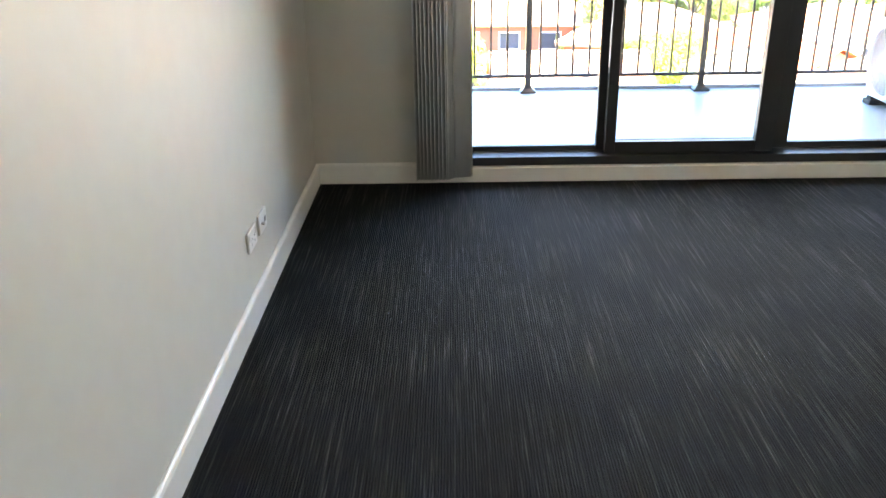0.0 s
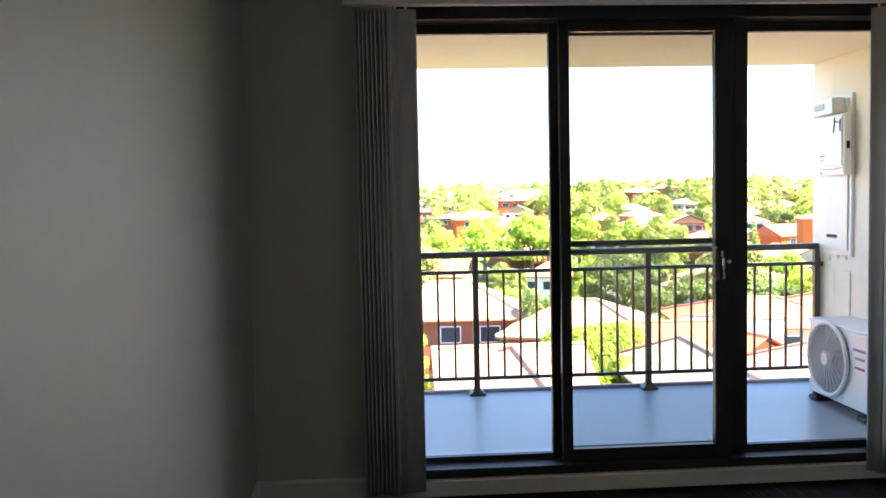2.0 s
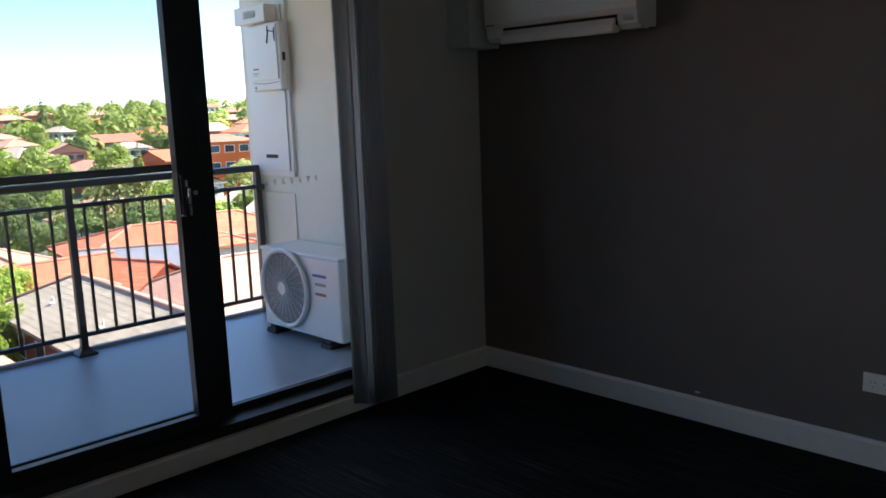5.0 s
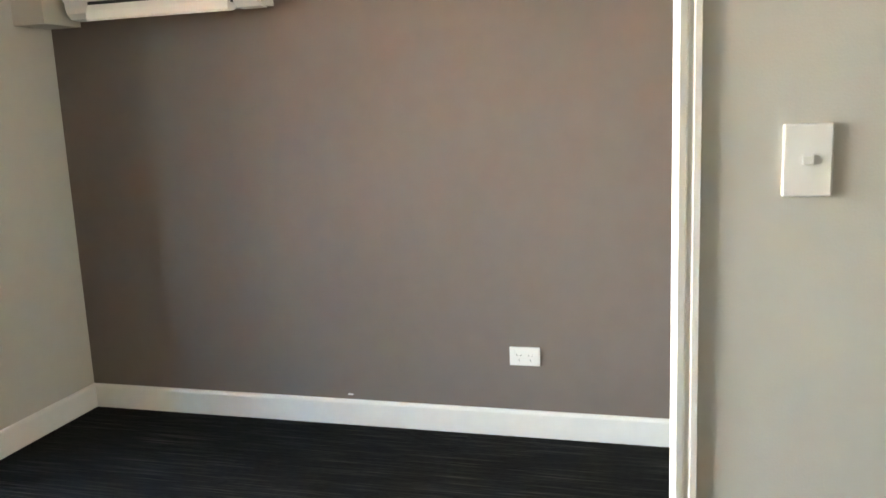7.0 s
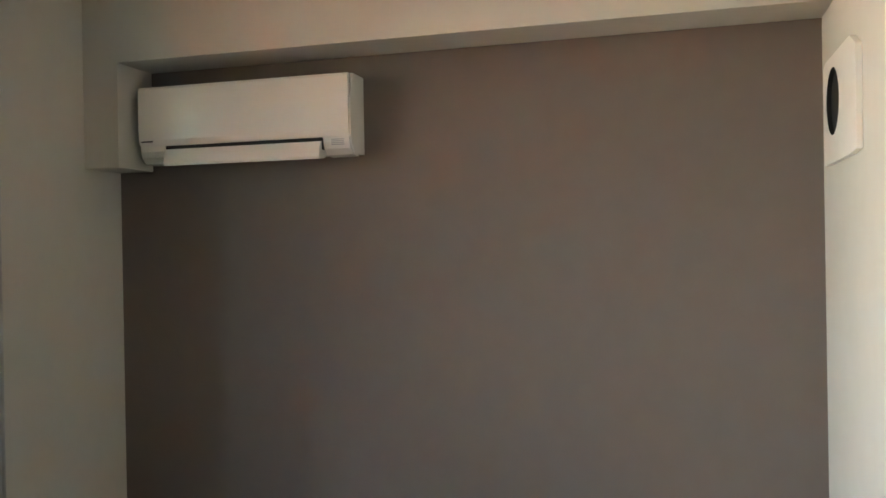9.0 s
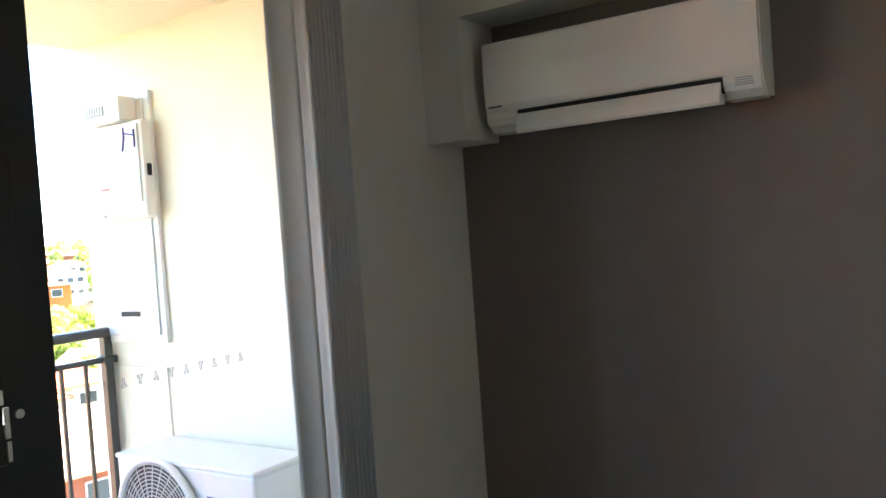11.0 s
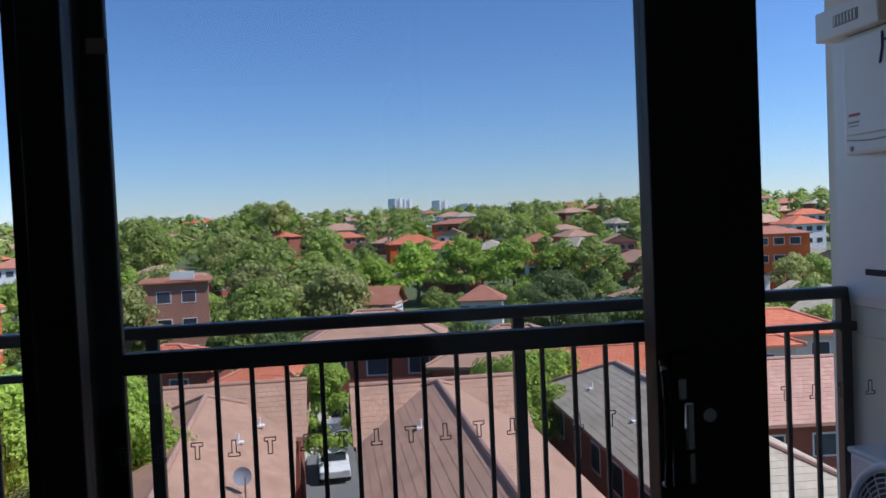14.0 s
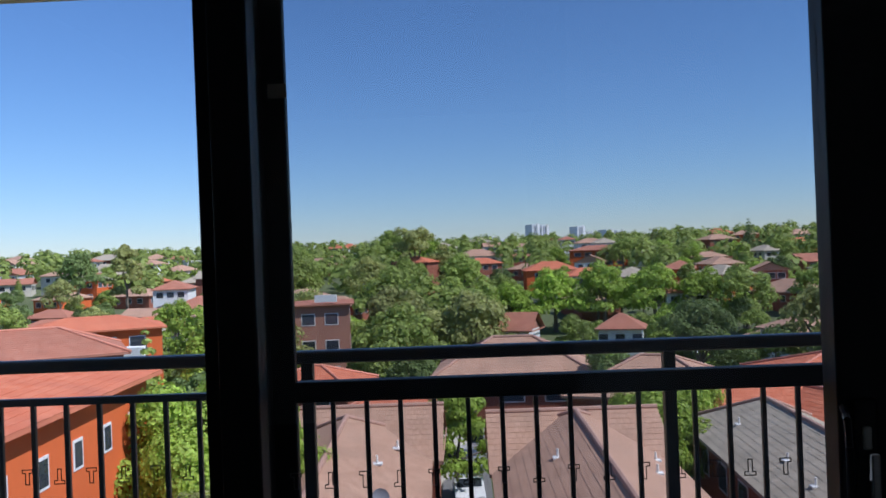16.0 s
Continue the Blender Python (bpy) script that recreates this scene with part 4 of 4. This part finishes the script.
house("apartment_block", -16.2, 24.3, 2, 12.4, 11.5, -2.8, -1.5, T_ORANGE, B_ORANGE, "three-storey orange brick flats under a red tiled roof", near=True, windows=rows_of("e", 5, 11.5, 1.2, 0.7, 0.95, 3) + rows_of("s", 3, 9, 1.3, 0.9, 1.1, 3))
house("house", -33.5, 63, -63, 15, 9, -5.4, -3.5, T_RED, B_RED, "brick flats under a dull red tiled roof", near=True, windows=rows_of("e", 4, 12, 0.8, 1.4, 1.3, 2) + rows_of("s", 2, 6, 0.8, 1.4, 1.3, 2))
house("house", -37.0, 84, -65, 13, 8, -5.1, -3.9, T_ORANGE, B_ORANGE, "orange brick house with white balconies under terracotta tiles", windows=rows_of("e", 4, 11, 0.8, 1.6, 1.4, 2) + rows_of("s", 3, 7, 0.8, 1.6, 1.4, 2))
for k in range(2):
    part("balcony", box_bm((-31.6 - 0.5 * k, 78.2 + 0.2 * k, -7.6 - 2.8 * k), (-29.6 - 0.5 * k, 79.6 + 0.2 * k, -6.7 - 2.8 * k), 0.03), B_WHITE, bpy.data.objects["house.004"], "white rendered balcony")
house("apartment_block", -14.7, 92.6, 8, 8, 6.5, -3.8, -3.5, T_RED, B_BROWN, "four-storey brown brick block with a flat roof", windows=rows_of("s", 2, 5, 1.0, 1.5, 1.3, 4) + rows_of("e", 2, 6, 1.0, 1.5, 1.3, 4))
part("parapet", box_bm((-14.6, 88.3, -3.6), (-12.2, 88.6, -2.8)), B_WHITE, bpy.data.objects["apartment_block.001"])
house("house", 5.2, 62.5, 86, 11, 8, -7.7, -5.3, T_BROWN, B_RED, "brick house under a broad brown hipped roof", near=True, windows=rows_of("e", 3, 9, 0.6, 1.6, 1.3, 2) + rows_of("w", 3, 9, 0.6, 1.6, 1.3, 2))
house("house", 14.3, 55, 70, 10, 8, -8.2, -6.1, T_BROWN, B_RED, "brick house under a brown hipped roof", near=True, windows=rows_of("w", 3, 8, 0.6, 1.5, 1.2))
house("house", 28.5, 58, 82, 12, 9, -8.3, -6.7, T_ORANGE, B_CREAM, "cream house under a pale terracotta roof", near=True, windows=rows_of("w", 4, 10, 0.6, 1.5, 1.3))
house("house", 18.4, 50.5, 88, 7, 5.5, -8.7, -7.2, T_ORANGE, B_RED, "small brick house with a gabled roof", gable=True, near=True, windows=rows_of("w", 2, 5, 0.5, 1.4, 1.2))
house("house", 22.4, 48.5, 20, 6, 4.6, -8.9, -7.5, T_ORANGE, B_CREAM, "cream gabled porch house with a tiled roof", near=True, gable=True, windows=rows_of("s", 1, 3, 0.2, 1.4, 1.2))
house("house", 25.0, 54.0, 60, 6, 5, -8.8, -7.6, T_SLATE, B_WHITE, "white house under a grey sheet roof", near=True, gable=True, windows=rows_of("w", 2, 5, 0.5, 1.4, 1.2))
house("house", 27.5, 41.0, 84, 14, 9, -9.3, -7.0, T_PINK, B_RED, "brick house under a pale pink tiled roof", near=True, windows=rows_of("w", 4, 11, 0.6, 1.4, 1.2))
house("house", 34.5, 57.5, 80, 9, 7, -7.8, -6.4, T_ORANGE, B_CREAM, "cream house under orange terracotta tiles", near=True, windows=rows_of("w", 3, 7, 0.6, 1.4, 1.2))
house("house", -10.0, 62.5, 80, 7, 6, -8.4, -7.0, T_ORANGE, B_RED, "brick house under orange tiles among trees", near=True, windows=rows_of("w", 2, 6, 0.6, 1.4, 1.2))
house("house", -2.2, 54, 70, 6, 5, -8.6, -7.2, T_ORANGE, B_CREAM, "small tiled house among garden trees", near=True, windows=rows_of("w", 2, 5, 0.6, 1.4, 1.2))
house("house", 20.8, 102, 75, 5, 4.5, -8.7, -7.0, T_RED, B_WHITE, "white cottage under red tiles", windows=rows_of("w", 3, 6, 0.6, 1.3, 1.2))
house("house", 7.0, 91, 70, 4.5, 4.5, -7.4, -5.6, T_RED, B_WHITE, "white gabled cottage under red tiles", gable=True, windows=rows_of("w", 2, 5, 0.6, 1.4, 1.3))
house("apartment_block", 47.0, 281, 82, 19, 12, 0.1, 1.7, T_RED, B_ORANGE, "long two-storey orange brick flats on the ridge", windows=rows_of("w", 5, 17, 0.8, 2.2, 1.4, 2))
house("apartment_block", -10.5, 210, 70, 9, 8, -1.0, 0.6, T_ORANGE, B_RED, "brick house under bright terracotta tiles", windows=rows_of("w", 3, 8, 0.6, 1.6, 1.4, 2))
house("apartment_block", 75.5, 131, 70, 12, 9, -3.2, -2.0, T_RED, B_ORANGE, "orange brick flats with banded windows", windows=rows_of("w", 4, 10, 0.6, 1.7, 1.3, 3))

# a scatter of further houses over the valley and the far slope
rng = random.Random(11)
FOOT += [(1.4, 40, 2.5), (1.4, 50, 3), (-12.5, 83, 5), (-11, 75, 5), (-10, 69, 4)]
ROOFS = ((T_ORANGE, "terracotta"), (T_RED, "dull red"), (T_BROWN, "brown"), (T_GREY, "grey"), (T_BROWN, "brown"))
WALLS = ((B_RED, "red brick"), (B_CREAM, "cream"), (B_WHITE, "white"), (B_ORANGE, "orange brick"))
placed = 0
while placed < 165:
    d = rng.choice((rng.uniform(85, 190), rng.uniform(160, 330), rng.uniform(220, 430), rng.uniform(260, 430)))
    az = radians(rng.uniform(-40, 38))
    x, y = d * math.sin(az), d * math.cos(az)
    s = rng.uniform(6, 9.5)
    if -14 < math.degrees(az) < 20 and d < 150 and rng.random() < 0.8 or -12 < math.degrees(az) < 1 and rng.random() < 0.75:
        continue
    if any(math.hypot(x - a, y - b) < r + s * 0.75 for a, b, r in FOOT):
        continue
    (tm, tn), (wm, wname) = rng.choice(ROOFS), rng.choice(WALLS)
    fl = 2 if rng.random() < 0.35 else 1
    e = ground_z(x, y) + 3.0 * fl + 0.3
    house("house", x, y, rng.choice((0, 90)) + rng.uniform(-20, 20), s * 1.45, s, e, e + s * 0.24, tm, wm, f"{wname} suburban house under a {tn} roof", gable=rng.random() < 0.25, windows=rows_of("s", 3, s * 0.9, 0.6, 1.6, 1.3, fl) + rows_of("w", 3, s * 1.2, 0.6, 1.6, 1.3, fl), group="suburban houses")
    placed += 1

# far towers on the skyline
for az, d, w, h in ((4.85, 900, 4.6, 27), (5.5, 905, 4.6, 26), (1.9, 880, 6, 15), (2.9, 920, 10, 13), (7.9, 900, 5, 23), (8.5, 905, 3.5, 17), (9.8, 880, 4.5, 18), (10.5, 885, 4.5, 17)):
    a = radians(az)
    x, y = d * math.sin(a), d * math.cos(a)
    tw = thing("apartment_tower", (0, 0, 0), "pale high-rise tower far off on the skyline", "tower", "skyline towers")
    part("wall", box_bm((-w, -8, -4), (w, 8, h)), B_GREY, tw)
    for k in (-0.55, -0.15):
        part("window_strip", box_bm((w * k, -8.4, 0), (w * (k + 0.13), -8.05, h - 1.5)), T_SLATE, tw)
    part("lift_shaft", box_bm((w * 0.2, -8.6, -4), (w * 0.5, -8.05, h + 1.5)), B_WHITE, tw)
    tw.matrix_basis = pose(x, y, 0, 0, 0, 24)


# ---- trees ----
def crown_mesh(name, seed, lobes, n, leaf, flat=1.0):
    """Leaves on and inside a set of lobes (centre, radius); each leaf is a small bent blade pair, with gaps between the lobes."""
    g = np.random.default_rng(seed)
    weights = np.array([r ** 2 for _, r in lobes])
    pick = g.choice(len(lobes), n, p=weights / weights.sum())
    cen = np.array([c for c, _ in lobes])[pick]
    rad = np.array([r for _, r in lobes])[pick]
    d = g.normal(size=(n, 3))
    d /= np.linalg.norm(d, axis=1)[:, None]
    d[:, 2] = np.where(d[:, 2] < -0.35, -d[:, 2] * 0.6, d[:, 2])
    shell = g.uniform(0.72, 1.0, n) ** 0.5
    bump = 1 + 0.16 * np.sin(d[:, 0] * 7 + pick) * np.cos(d[:, 1] * 6 + pick * 2) + 0.05 * g.normal(size=n)
    p = cen + d * (rad * shell * bump)[:, None] * np.array((1, 1, flat))
    u = np.cross(d, g.normal(size=(n, 3)))
    u /= np.linalg.norm(u, axis=1)[:, None] + 1e-9
    w = np.cross(d + 0.32 * g.normal(size=(n, 3)), u)
    w /= np.linalg.norm(w, axis=1)[:, None] + 1e-9
    s = (leaf * g.uniform(0.6, 1.3, n))[:, None]
    nn = np.cross(u, w)
    v = np.stack((p - u * s, p - w * s * 0.75 + nn * s * 0.2, p + u * s, p + w * s * 0.75 + nn * s * 0.2), 1).reshape(-1, 3)
    f = np.arange(4 * n).reshape(-1, 4)
    me = bpy.data.meshes.new(name)
    me.from_pydata(v.tolist(), [], f.tolist())
    return me


def lobes_of(seed, height, width, base, count):
    r = random.Random(seed)
    out = [((0, 0, base + (height - base) * 0.5), width * 0.30)]
    for i in range(count):
        a = 2.4 * i + r.uniform(-0.4, 0.4)
        h = r.uniform(0.12, 0.95)
        spread = width * 0.40 * math.sin(math.pi * min(0.92, 0.25 + 0.7 * h)) * r.uniform(0.6, 1.15)
        out.append(((math.cos(a) * spread, math.sin(a) * spread, base + (height - base) * h * 0.86), width * r.uniform(0.10, 0.17)))
    return out


def make_tree(seed, height, width, leaf, n, material, label, kind_="broad", name="tree"):
    ob = thing(name, (0, 0, 0), label, "tree", "suburban trees")
    r = random.Random(seed)
    bm = bmesh.new()
    base = height * (0.22 if kind_ == "broad" else 0.08)
    add_rod(bm, (0, 0, -0.8), (0.1, 0, height * 0.42), width * 0.035 + 0.08, 8, width * 0.022 + 0.03)
    if kind_ == "conifer":
        add_rod(bm, (0.1, 0, height * 0.40), (0, 0, height * 0.96), width * 0.024 + 0.03, 6, 0.02)
        lobes = [((0.1 * r.uniform(-1, 1), 0.1 * r.uniform(-1, 1), base + (height - base) * (i / 11)), width * 0.5 * (1 - i / 11.6)) for i in range(12)]
        me = crown_mesh("crown", seed, lobes, n, leaf, 0.45)
    else:
        lobes = lobes_of(seed, height, width, base, 30 if kind_ == "broad" else 7)
        if kind_ == "umbrella":
            lobes = [((math.cos(2.4 * i) * width * 0.36 * r.uniform(0.2, 1.0), math.sin(2.4 * i) * width * 0.36 * r.uniform(0.2, 1.0), height * r.uniform(0.66, 0.95)), width * r.uniform(0.09, 0.17)) for i in range(15)]
            add_rod(bm, (0.1, 0, height * 0.40), (0, 0, height * 0.85), 0.25, 6, 0.12)
        for c, rr in lobes[1:6]:
            add_rod(bm, (0.1, 0, height * 0.36), (c[0] * 0.8, c[1] * 0.8, c[2]), width * 0.016 + 0.03, 6, 0.03)
        me = crown_mesh("crown", seed, lobes, n, leaf, 0.85)
    part("trunk", bm, BARK, ob)
    me.materials.append(material)
    cr = new("crown", me)
    cr.parent = ob
    return ob


def stand(ob, x, y, scale, turn, sink=0.0):
    m = pose(x, y, ground_z(x, y) - sink, 0, 0, turn) @ Matrix.Diagonal((scale, scale, scale, 1))
    return m


# the near trees, each with fine leaves
near_trees = (
    (1, 11.0, 9.5, 0.085, 60000, LEAF_BRIGHT, "large bright green garden tree beside the flats", "broad", -8.2, 30.0, 1.03),
    (2, 9.0, 7.5, 0.08, 46000, LEAF_OLIVE, "olive green garden tree in front of a brighter one", "broad", -5.9, 21.2, 0.96),
    (3, 9.5, 6.5, 0.13, 13000, LEAF_BRIGHT, "bright green tree at the end of the driveway", "broad", 0.9, 46.5, 0.80),
    (4, 8.0, 8.0, 0.13, 17000, LEAF_BRIGHT, "bright green hedge tree behind the long house", "broad", 11.4, 44.6, 0.90),
    (5, 8.0, 9.0, 0.13, 17000, LEAF_BRIGHT, "spreading bright green tree behind the grey roof", "broad", 14.6, 49.2, 0.84),
    (6, 13.0, 9.5, 0.15, 18000, LEAF_DARK, "large dark green tree behind the houses", "broad", 23.1, 76.0, 0.86),
    (7, 12.0, 8.0, 0.15, 15000, LEAF_DARK, "dark green garden tree behind the long house", "broad", 11.5, 58.5, 0.72),
)
for seed, h, w, leaf, n, lm, label, kd, x, y, sc in near_trees:
    ob = make_tree(seed, h, w, leaf, n, lm, label, kd)
    ob.matrix_basis = stand(ob, x, y, sc, seed * 40)
    FOOT.append((x, y, 3))

protos = []
for seed, h, w, leaf, n, lm, label, kd in (
    (21, 10.5, 9.0, 0.27, 3200, LEAF_BRIGHT, "round bright green suburban tree", "broad"),
    (22, 12.0, 9.5, 0.29, 3200, LEAF_MID, "broad mid-green suburban tree", "broad"),
    (23, 9.5, 8.0, 0.27, 2800, LEAF_MID, "bushy mid-green suburban tree", "broad"),
    (24, 12.5, 10.0, 0.27, 3200, LEAF_OLIVE, "tall open olive green gum tree", "broad"),
    (25, 11.0, 8.5, 0.27, 2800, LEAF_DARK, "dense dark green suburban tree", "broad"),
    (26, 9.0, 3.6, 0.22, 2000, LEAF_MID, "slim pointed green conifer", "conifer"),
    (27, 7.0, 8.0, 0.25, 2600, LEAF_BRIGHT, "low spreading light green garden tree", "broad"),
):
    protos.append(make_tree(seed, h, w, leaf, n, lm, label, kd))
used = [False] * len(protos)


def plant(k, x, y, sc, turn):
    m = stand(protos[k], x, y, sc, turn)
    if used[k]:
        copy_thing(protos[k], m)
    else:
        protos[k].matrix_basis = m
        used[k] = True
    FOOT.append((x, y, 2.2 * sc))


for k, x, y, sc, turn in ((5, -25.6, 69, 1.12, 20), (0, -26.0, 92, 1.0, 50), (0, -31.0, 104, 1.1, 70), (0, 17.7, 149, 1.18, 10), (0, 26.5, 148, 1.28, 80), (0, 35.0, 146, 1.2, 140), (0, 42.3, 143, 1.12, 200), (0, 10.0, 146, 1.0, 30),
                          (1, 49.0, 140, 1.05, 66), (4, 44.0, 104, 0.9, 12), (1, -3.0, 112, 1.2, 75), (3, -6.5, 96, 1.05, 160), (3, -1.0, 90, 0.8, 20), (3, 1.5, 98, 0.85, 100), (1, -9.0, 120, 1.25, 15), (6, 13.0, 88, 0.85, 0), (6, 10.5, 82, 0.75, 70), (6, 16.5, 90, 0.8, 120), (4, 33, 84, 0.8, 40), (4, 39, 92, 0.8, 90), (1, -5.5, 84, 0.9, 5),
                          (2, -6.5, 74, 0.8, 33), (4, -3.0, 70, 0.72, 150), (2, 0.5, 74, 0.7, 75), (5, 40.0, 70, 0.9, 0), (0, 38.5, 66, 0.8, 10), (4, 36.0, 75, 0.85, 70)):
    plant(k, x, y, sc, turn)
count = 0
while count < 300:
    d = rng.choice((rng.uniform(62, 130), rng.uniform(90, 200), rng.uniform(130, 300)))
    az = radians(rng.uniform(-42, 40))
    x, y = d * math.sin(az), d * math.cos(az)
    wood = -13 < math.degrees(az) < 2
    sc = rng.uniform(0.6, 1.05) * ((1.2 if d > 150 else 1.0) if wood else 0.92)
    dip = 2 < math.degrees(az) < 20 and d < 142
    if dip:
        sc = rng.uniform(0.38, 0.6)
    if any(math.hypot(x - a, y - b) < (r if r > 3 else r * 0.8) + 1.6 * sc for a, b, r in FOOT):
        continue
    k = rng.choice((6, 2, 0, 1) if dip else (0, 1, 2, 3, 1) if wood else (0, 1, 2, 3, 4, 5, 6, 0, 2))
    plant(k, x, y, sc, rng.uniform(0, 360))
    count += 1

# single trees that break the skyline
for seed, kd, h, w, lm, az, d, n, label in ((41, "umbrella", 19, 14, LEAF_OLIVE, -3.4, 210, 1800, "tall umbrella-shaped pine on the ridge"), (42, "broad", 15, 9, LEAF_OLIVE, -1.6, 215, 1200, "open gum tree on the ridge"),
                                          (43, "conifer", 14, 8, LEAF_DARK, 18.9, 290, 900, "dark pointed pine on the ridge"), (44, "broad", 18.5, 8, LEAF_OLIVE, -22.5, 190, 1800, "tall open pine above the roofs"),
                                          (45, "broad", 16, 12, LEAF_DARK, -25.4, 200, 1500, "dense dark round tree above the roofs"), (46, "conifer", 11, 4, LEAF_DARK, 12.8, 330, 700, "slim dark cypress on the ridge")):
    ob = make_tree(seed, h, w, 0.34, n * 2, lm, label, kd)
    a = radians(az)
    ob.matrix_basis = stand(ob, 1.7 + d * math.sin(a), d * math.cos(a), 1.0, seed * 33)

# distant woods and gardens, past counting
g = np.random.default_rng(5)
V = []
for i in range(1150):
    d = g.uniform(230, 640)
    az = math.radians(g.uniform(-44, 42))
    x, y = d * math.sin(az), d * math.cos(az)
    h, w = g.uniform(4.5, 11), g.uniform(5, 11)
    if any(math.hypot(x - a, y - b) < r + 1.5 for a, b, r in FOOT if b > 200):
        continue
    z = ground_z(x, y)
    m = 110
    dd = g.normal(size=(m, 3))
    dd /= np.linalg.norm(dd, axis=1)[:, None]
    dd[:, 2] = np.abs(dd[:, 2])
    p = np.array((x, y, z + h * 0.25)) + dd * np.array((w / 2, w / 2, h * 0.75)) * g.uniform(0.85, 1.08, m)[:, None]
    u = np.cross(dd, g.normal(size=(m, 3)))
    u /= np.linalg.norm(u, axis=1)[:, None]
    q = np.cross(u, dd + 0.3 * g.normal(size=(m, 3)))
    s = g.uniform(0.45, 0.95, m)[:, None]
    V.append(np.stack((p - u * s, p - q * s, p + u * s, p + q * s), 1).reshape(-1, 3))
V = np.concatenate(V)
me = bpy.data.meshes.new("distant_woods")
me.from_pydata(V.tolist(), [], np.arange(len(V)).reshape(-1, 4).tolist())
me.materials.append(LEAF_MID)
tagged(new("distant_woods", me), "distant green trees and gardens over the far slope", "trees", kind="stuff")


# ---- roof and driveway details ----
def dish(x, y, z, turn):
    ob = thing("satellite_dish", (x, y, z), "pale blue-grey satellite dish on a tiled roof", "satellite dish")
    bm = bmesh.new()
    bmesh.ops.create_uvsphere(bm, u_segments=20, v_segments=12, radius=0.42)
    bmesh.ops.delete(bm, geom=[v for v in bm.verts if v.co.z > -0.29], context="VERTS")
    bmesh.ops.transform(bm, matrix=pose(x, y, z + 0.80, 70, 0, turn), verts=bm.verts)
    part("reflector", bm, T_SLATE, ob, smooth=True)
    bm = bmesh.new()
    add_rod(bm, (x, y, z - 0.2), (x, y, z + 0.75), 0.03, 8)
    part("mast", bm, STEEL, ob)
    return ob


dish(-1.1, 25.2, -7.1, 20)
for x, y, z in ((-1.9, 31.0, -6.70), (-1.4, 34.5, -6.95), (5.0, 30.5, -6.56), (8.4, 29, -6.86), (9.0, 32, -7.17), (15.2, 41, -7.83), (14.9, 34.0, -7.87), (14.6, 30.5, -7.95)):
    vp = thing("roof_vent", (x, y, z), "white pipe vent standing on a tiled roof", "roof vent", "roof vents")
    bm = bmesh.new()
    add_rod(bm, (x, y, z - 0.3), (x, y, z + 0.32), 0.045, 10)
    part("pipe", bm, B_WHITE, vp)
    part("flashing", box_bm((x - 0.2, y - 0.16, z - 0.06), (x + 0.2, y + 0.16, z + 0.03), 0.02), B_WHITE, vp)


def car(x, y, z, paint, label, turn):
    ob = thing("car", (0, 0, 0), label, "car", "parked cars")
    side = [(-2.1, 0.35), (-2.15, 0.75), (-1.75, 0.92), (-1.15, 0.98), (-0.55, 1.42), (0.75, 1.44), (1.45, 1.02), (2.05, 0.92), (2.15, 0.6), (2.1, 0.35)]
    bm = extrude_profile(side, "x", -0.85, 0.85)
    bmesh.ops.bevel(bm, geom=list(bm.edges), offset=0.06, segments=2, affect="EDGES", profile=0.5)
    part("body", bm, paint, ob, smooth=False)
    for y0, z0, y1, z1 in ((-1.08, 1.04, -0.6, 1.38), (0.82, 1.38, 1.38, 1.06)):
        bm = bmesh.new()
        d = Vector((0, y1 - y0, z1 - z0)).normalized()
        nrm = Vector((0, -d.z, d.y)) * 0.02
        bm.faces.new([bm.verts.new((sx * 0.7, yy + nrm.y, zz + nrm.z)) for sx, yy, zz in ((-1, y0, z0), (1, y0, z0), (1, y1, z1), (-1, y1, z1))])
        part("windscreen", bm, HOUSE_GLASS, ob)
    for sx in (-1, 1):
        part("side_window", box_bm((sx * 0.845 - 0.012, -0.75, 1.02), (sx * 0.845 + 0.012, 1.0, 1.34), 0.004), HOUSE_GLASS, ob)
        for yy in (-1.35, 1.35):
            bm = bmesh.new()
            add_rod(bm, (sx * 0.72, yy, 0.32), (sx * 0.88, yy, 0.32), 0.32, 22)
            wheel = part("wheel", bm, RUBBER, ob)
            bm = bmesh.new()
            add_rod(bm, (sx * 0.86, yy, 0.32), (sx * 0.895, yy, 0.32), 0.2, 16)
            part("rim", bm, STEEL, wheel)
        part("headlight", box_bm((sx * 0.62 - 0.14, -2.16, 0.68), (sx * 0.62 + 0.14, -2.08, 0.8), 0.01), CURTAIN, ob)
    ob.matrix_basis = pose(x, y, z, 0, 0, turn)
    return ob


SILVER = mat("silver_car_paint", (0.45, 0.46, 0.47), 0.25, metal=0.5, vary=0.03)
WHITE_CAR = mat("white_car_paint", (0.75, 0.75, 0.74), 0.25, vary=0.03)
car(1.45, 54.0, -13.0, SILVER, "silver parked car at the end of the driveway", 5)
car(1.5, 47.0, -13.0, WHITE_CAR, "white parked car in the shaded driveway", 3)
for x, y, p, lb in ((-22, 63.2, WHITE_CAR, "white car parked on the street"), (33.5, 95, SILVER, "silver car parked on the side street"), (19, 62.2, SILVER, "silver car parked on the street"), (35, 120, WHITE_CAR, "white car parked on the side street")):
    car(x, y, ground_z(x, y) + 0.12, p, lb, 88 if y < 70 else 3)
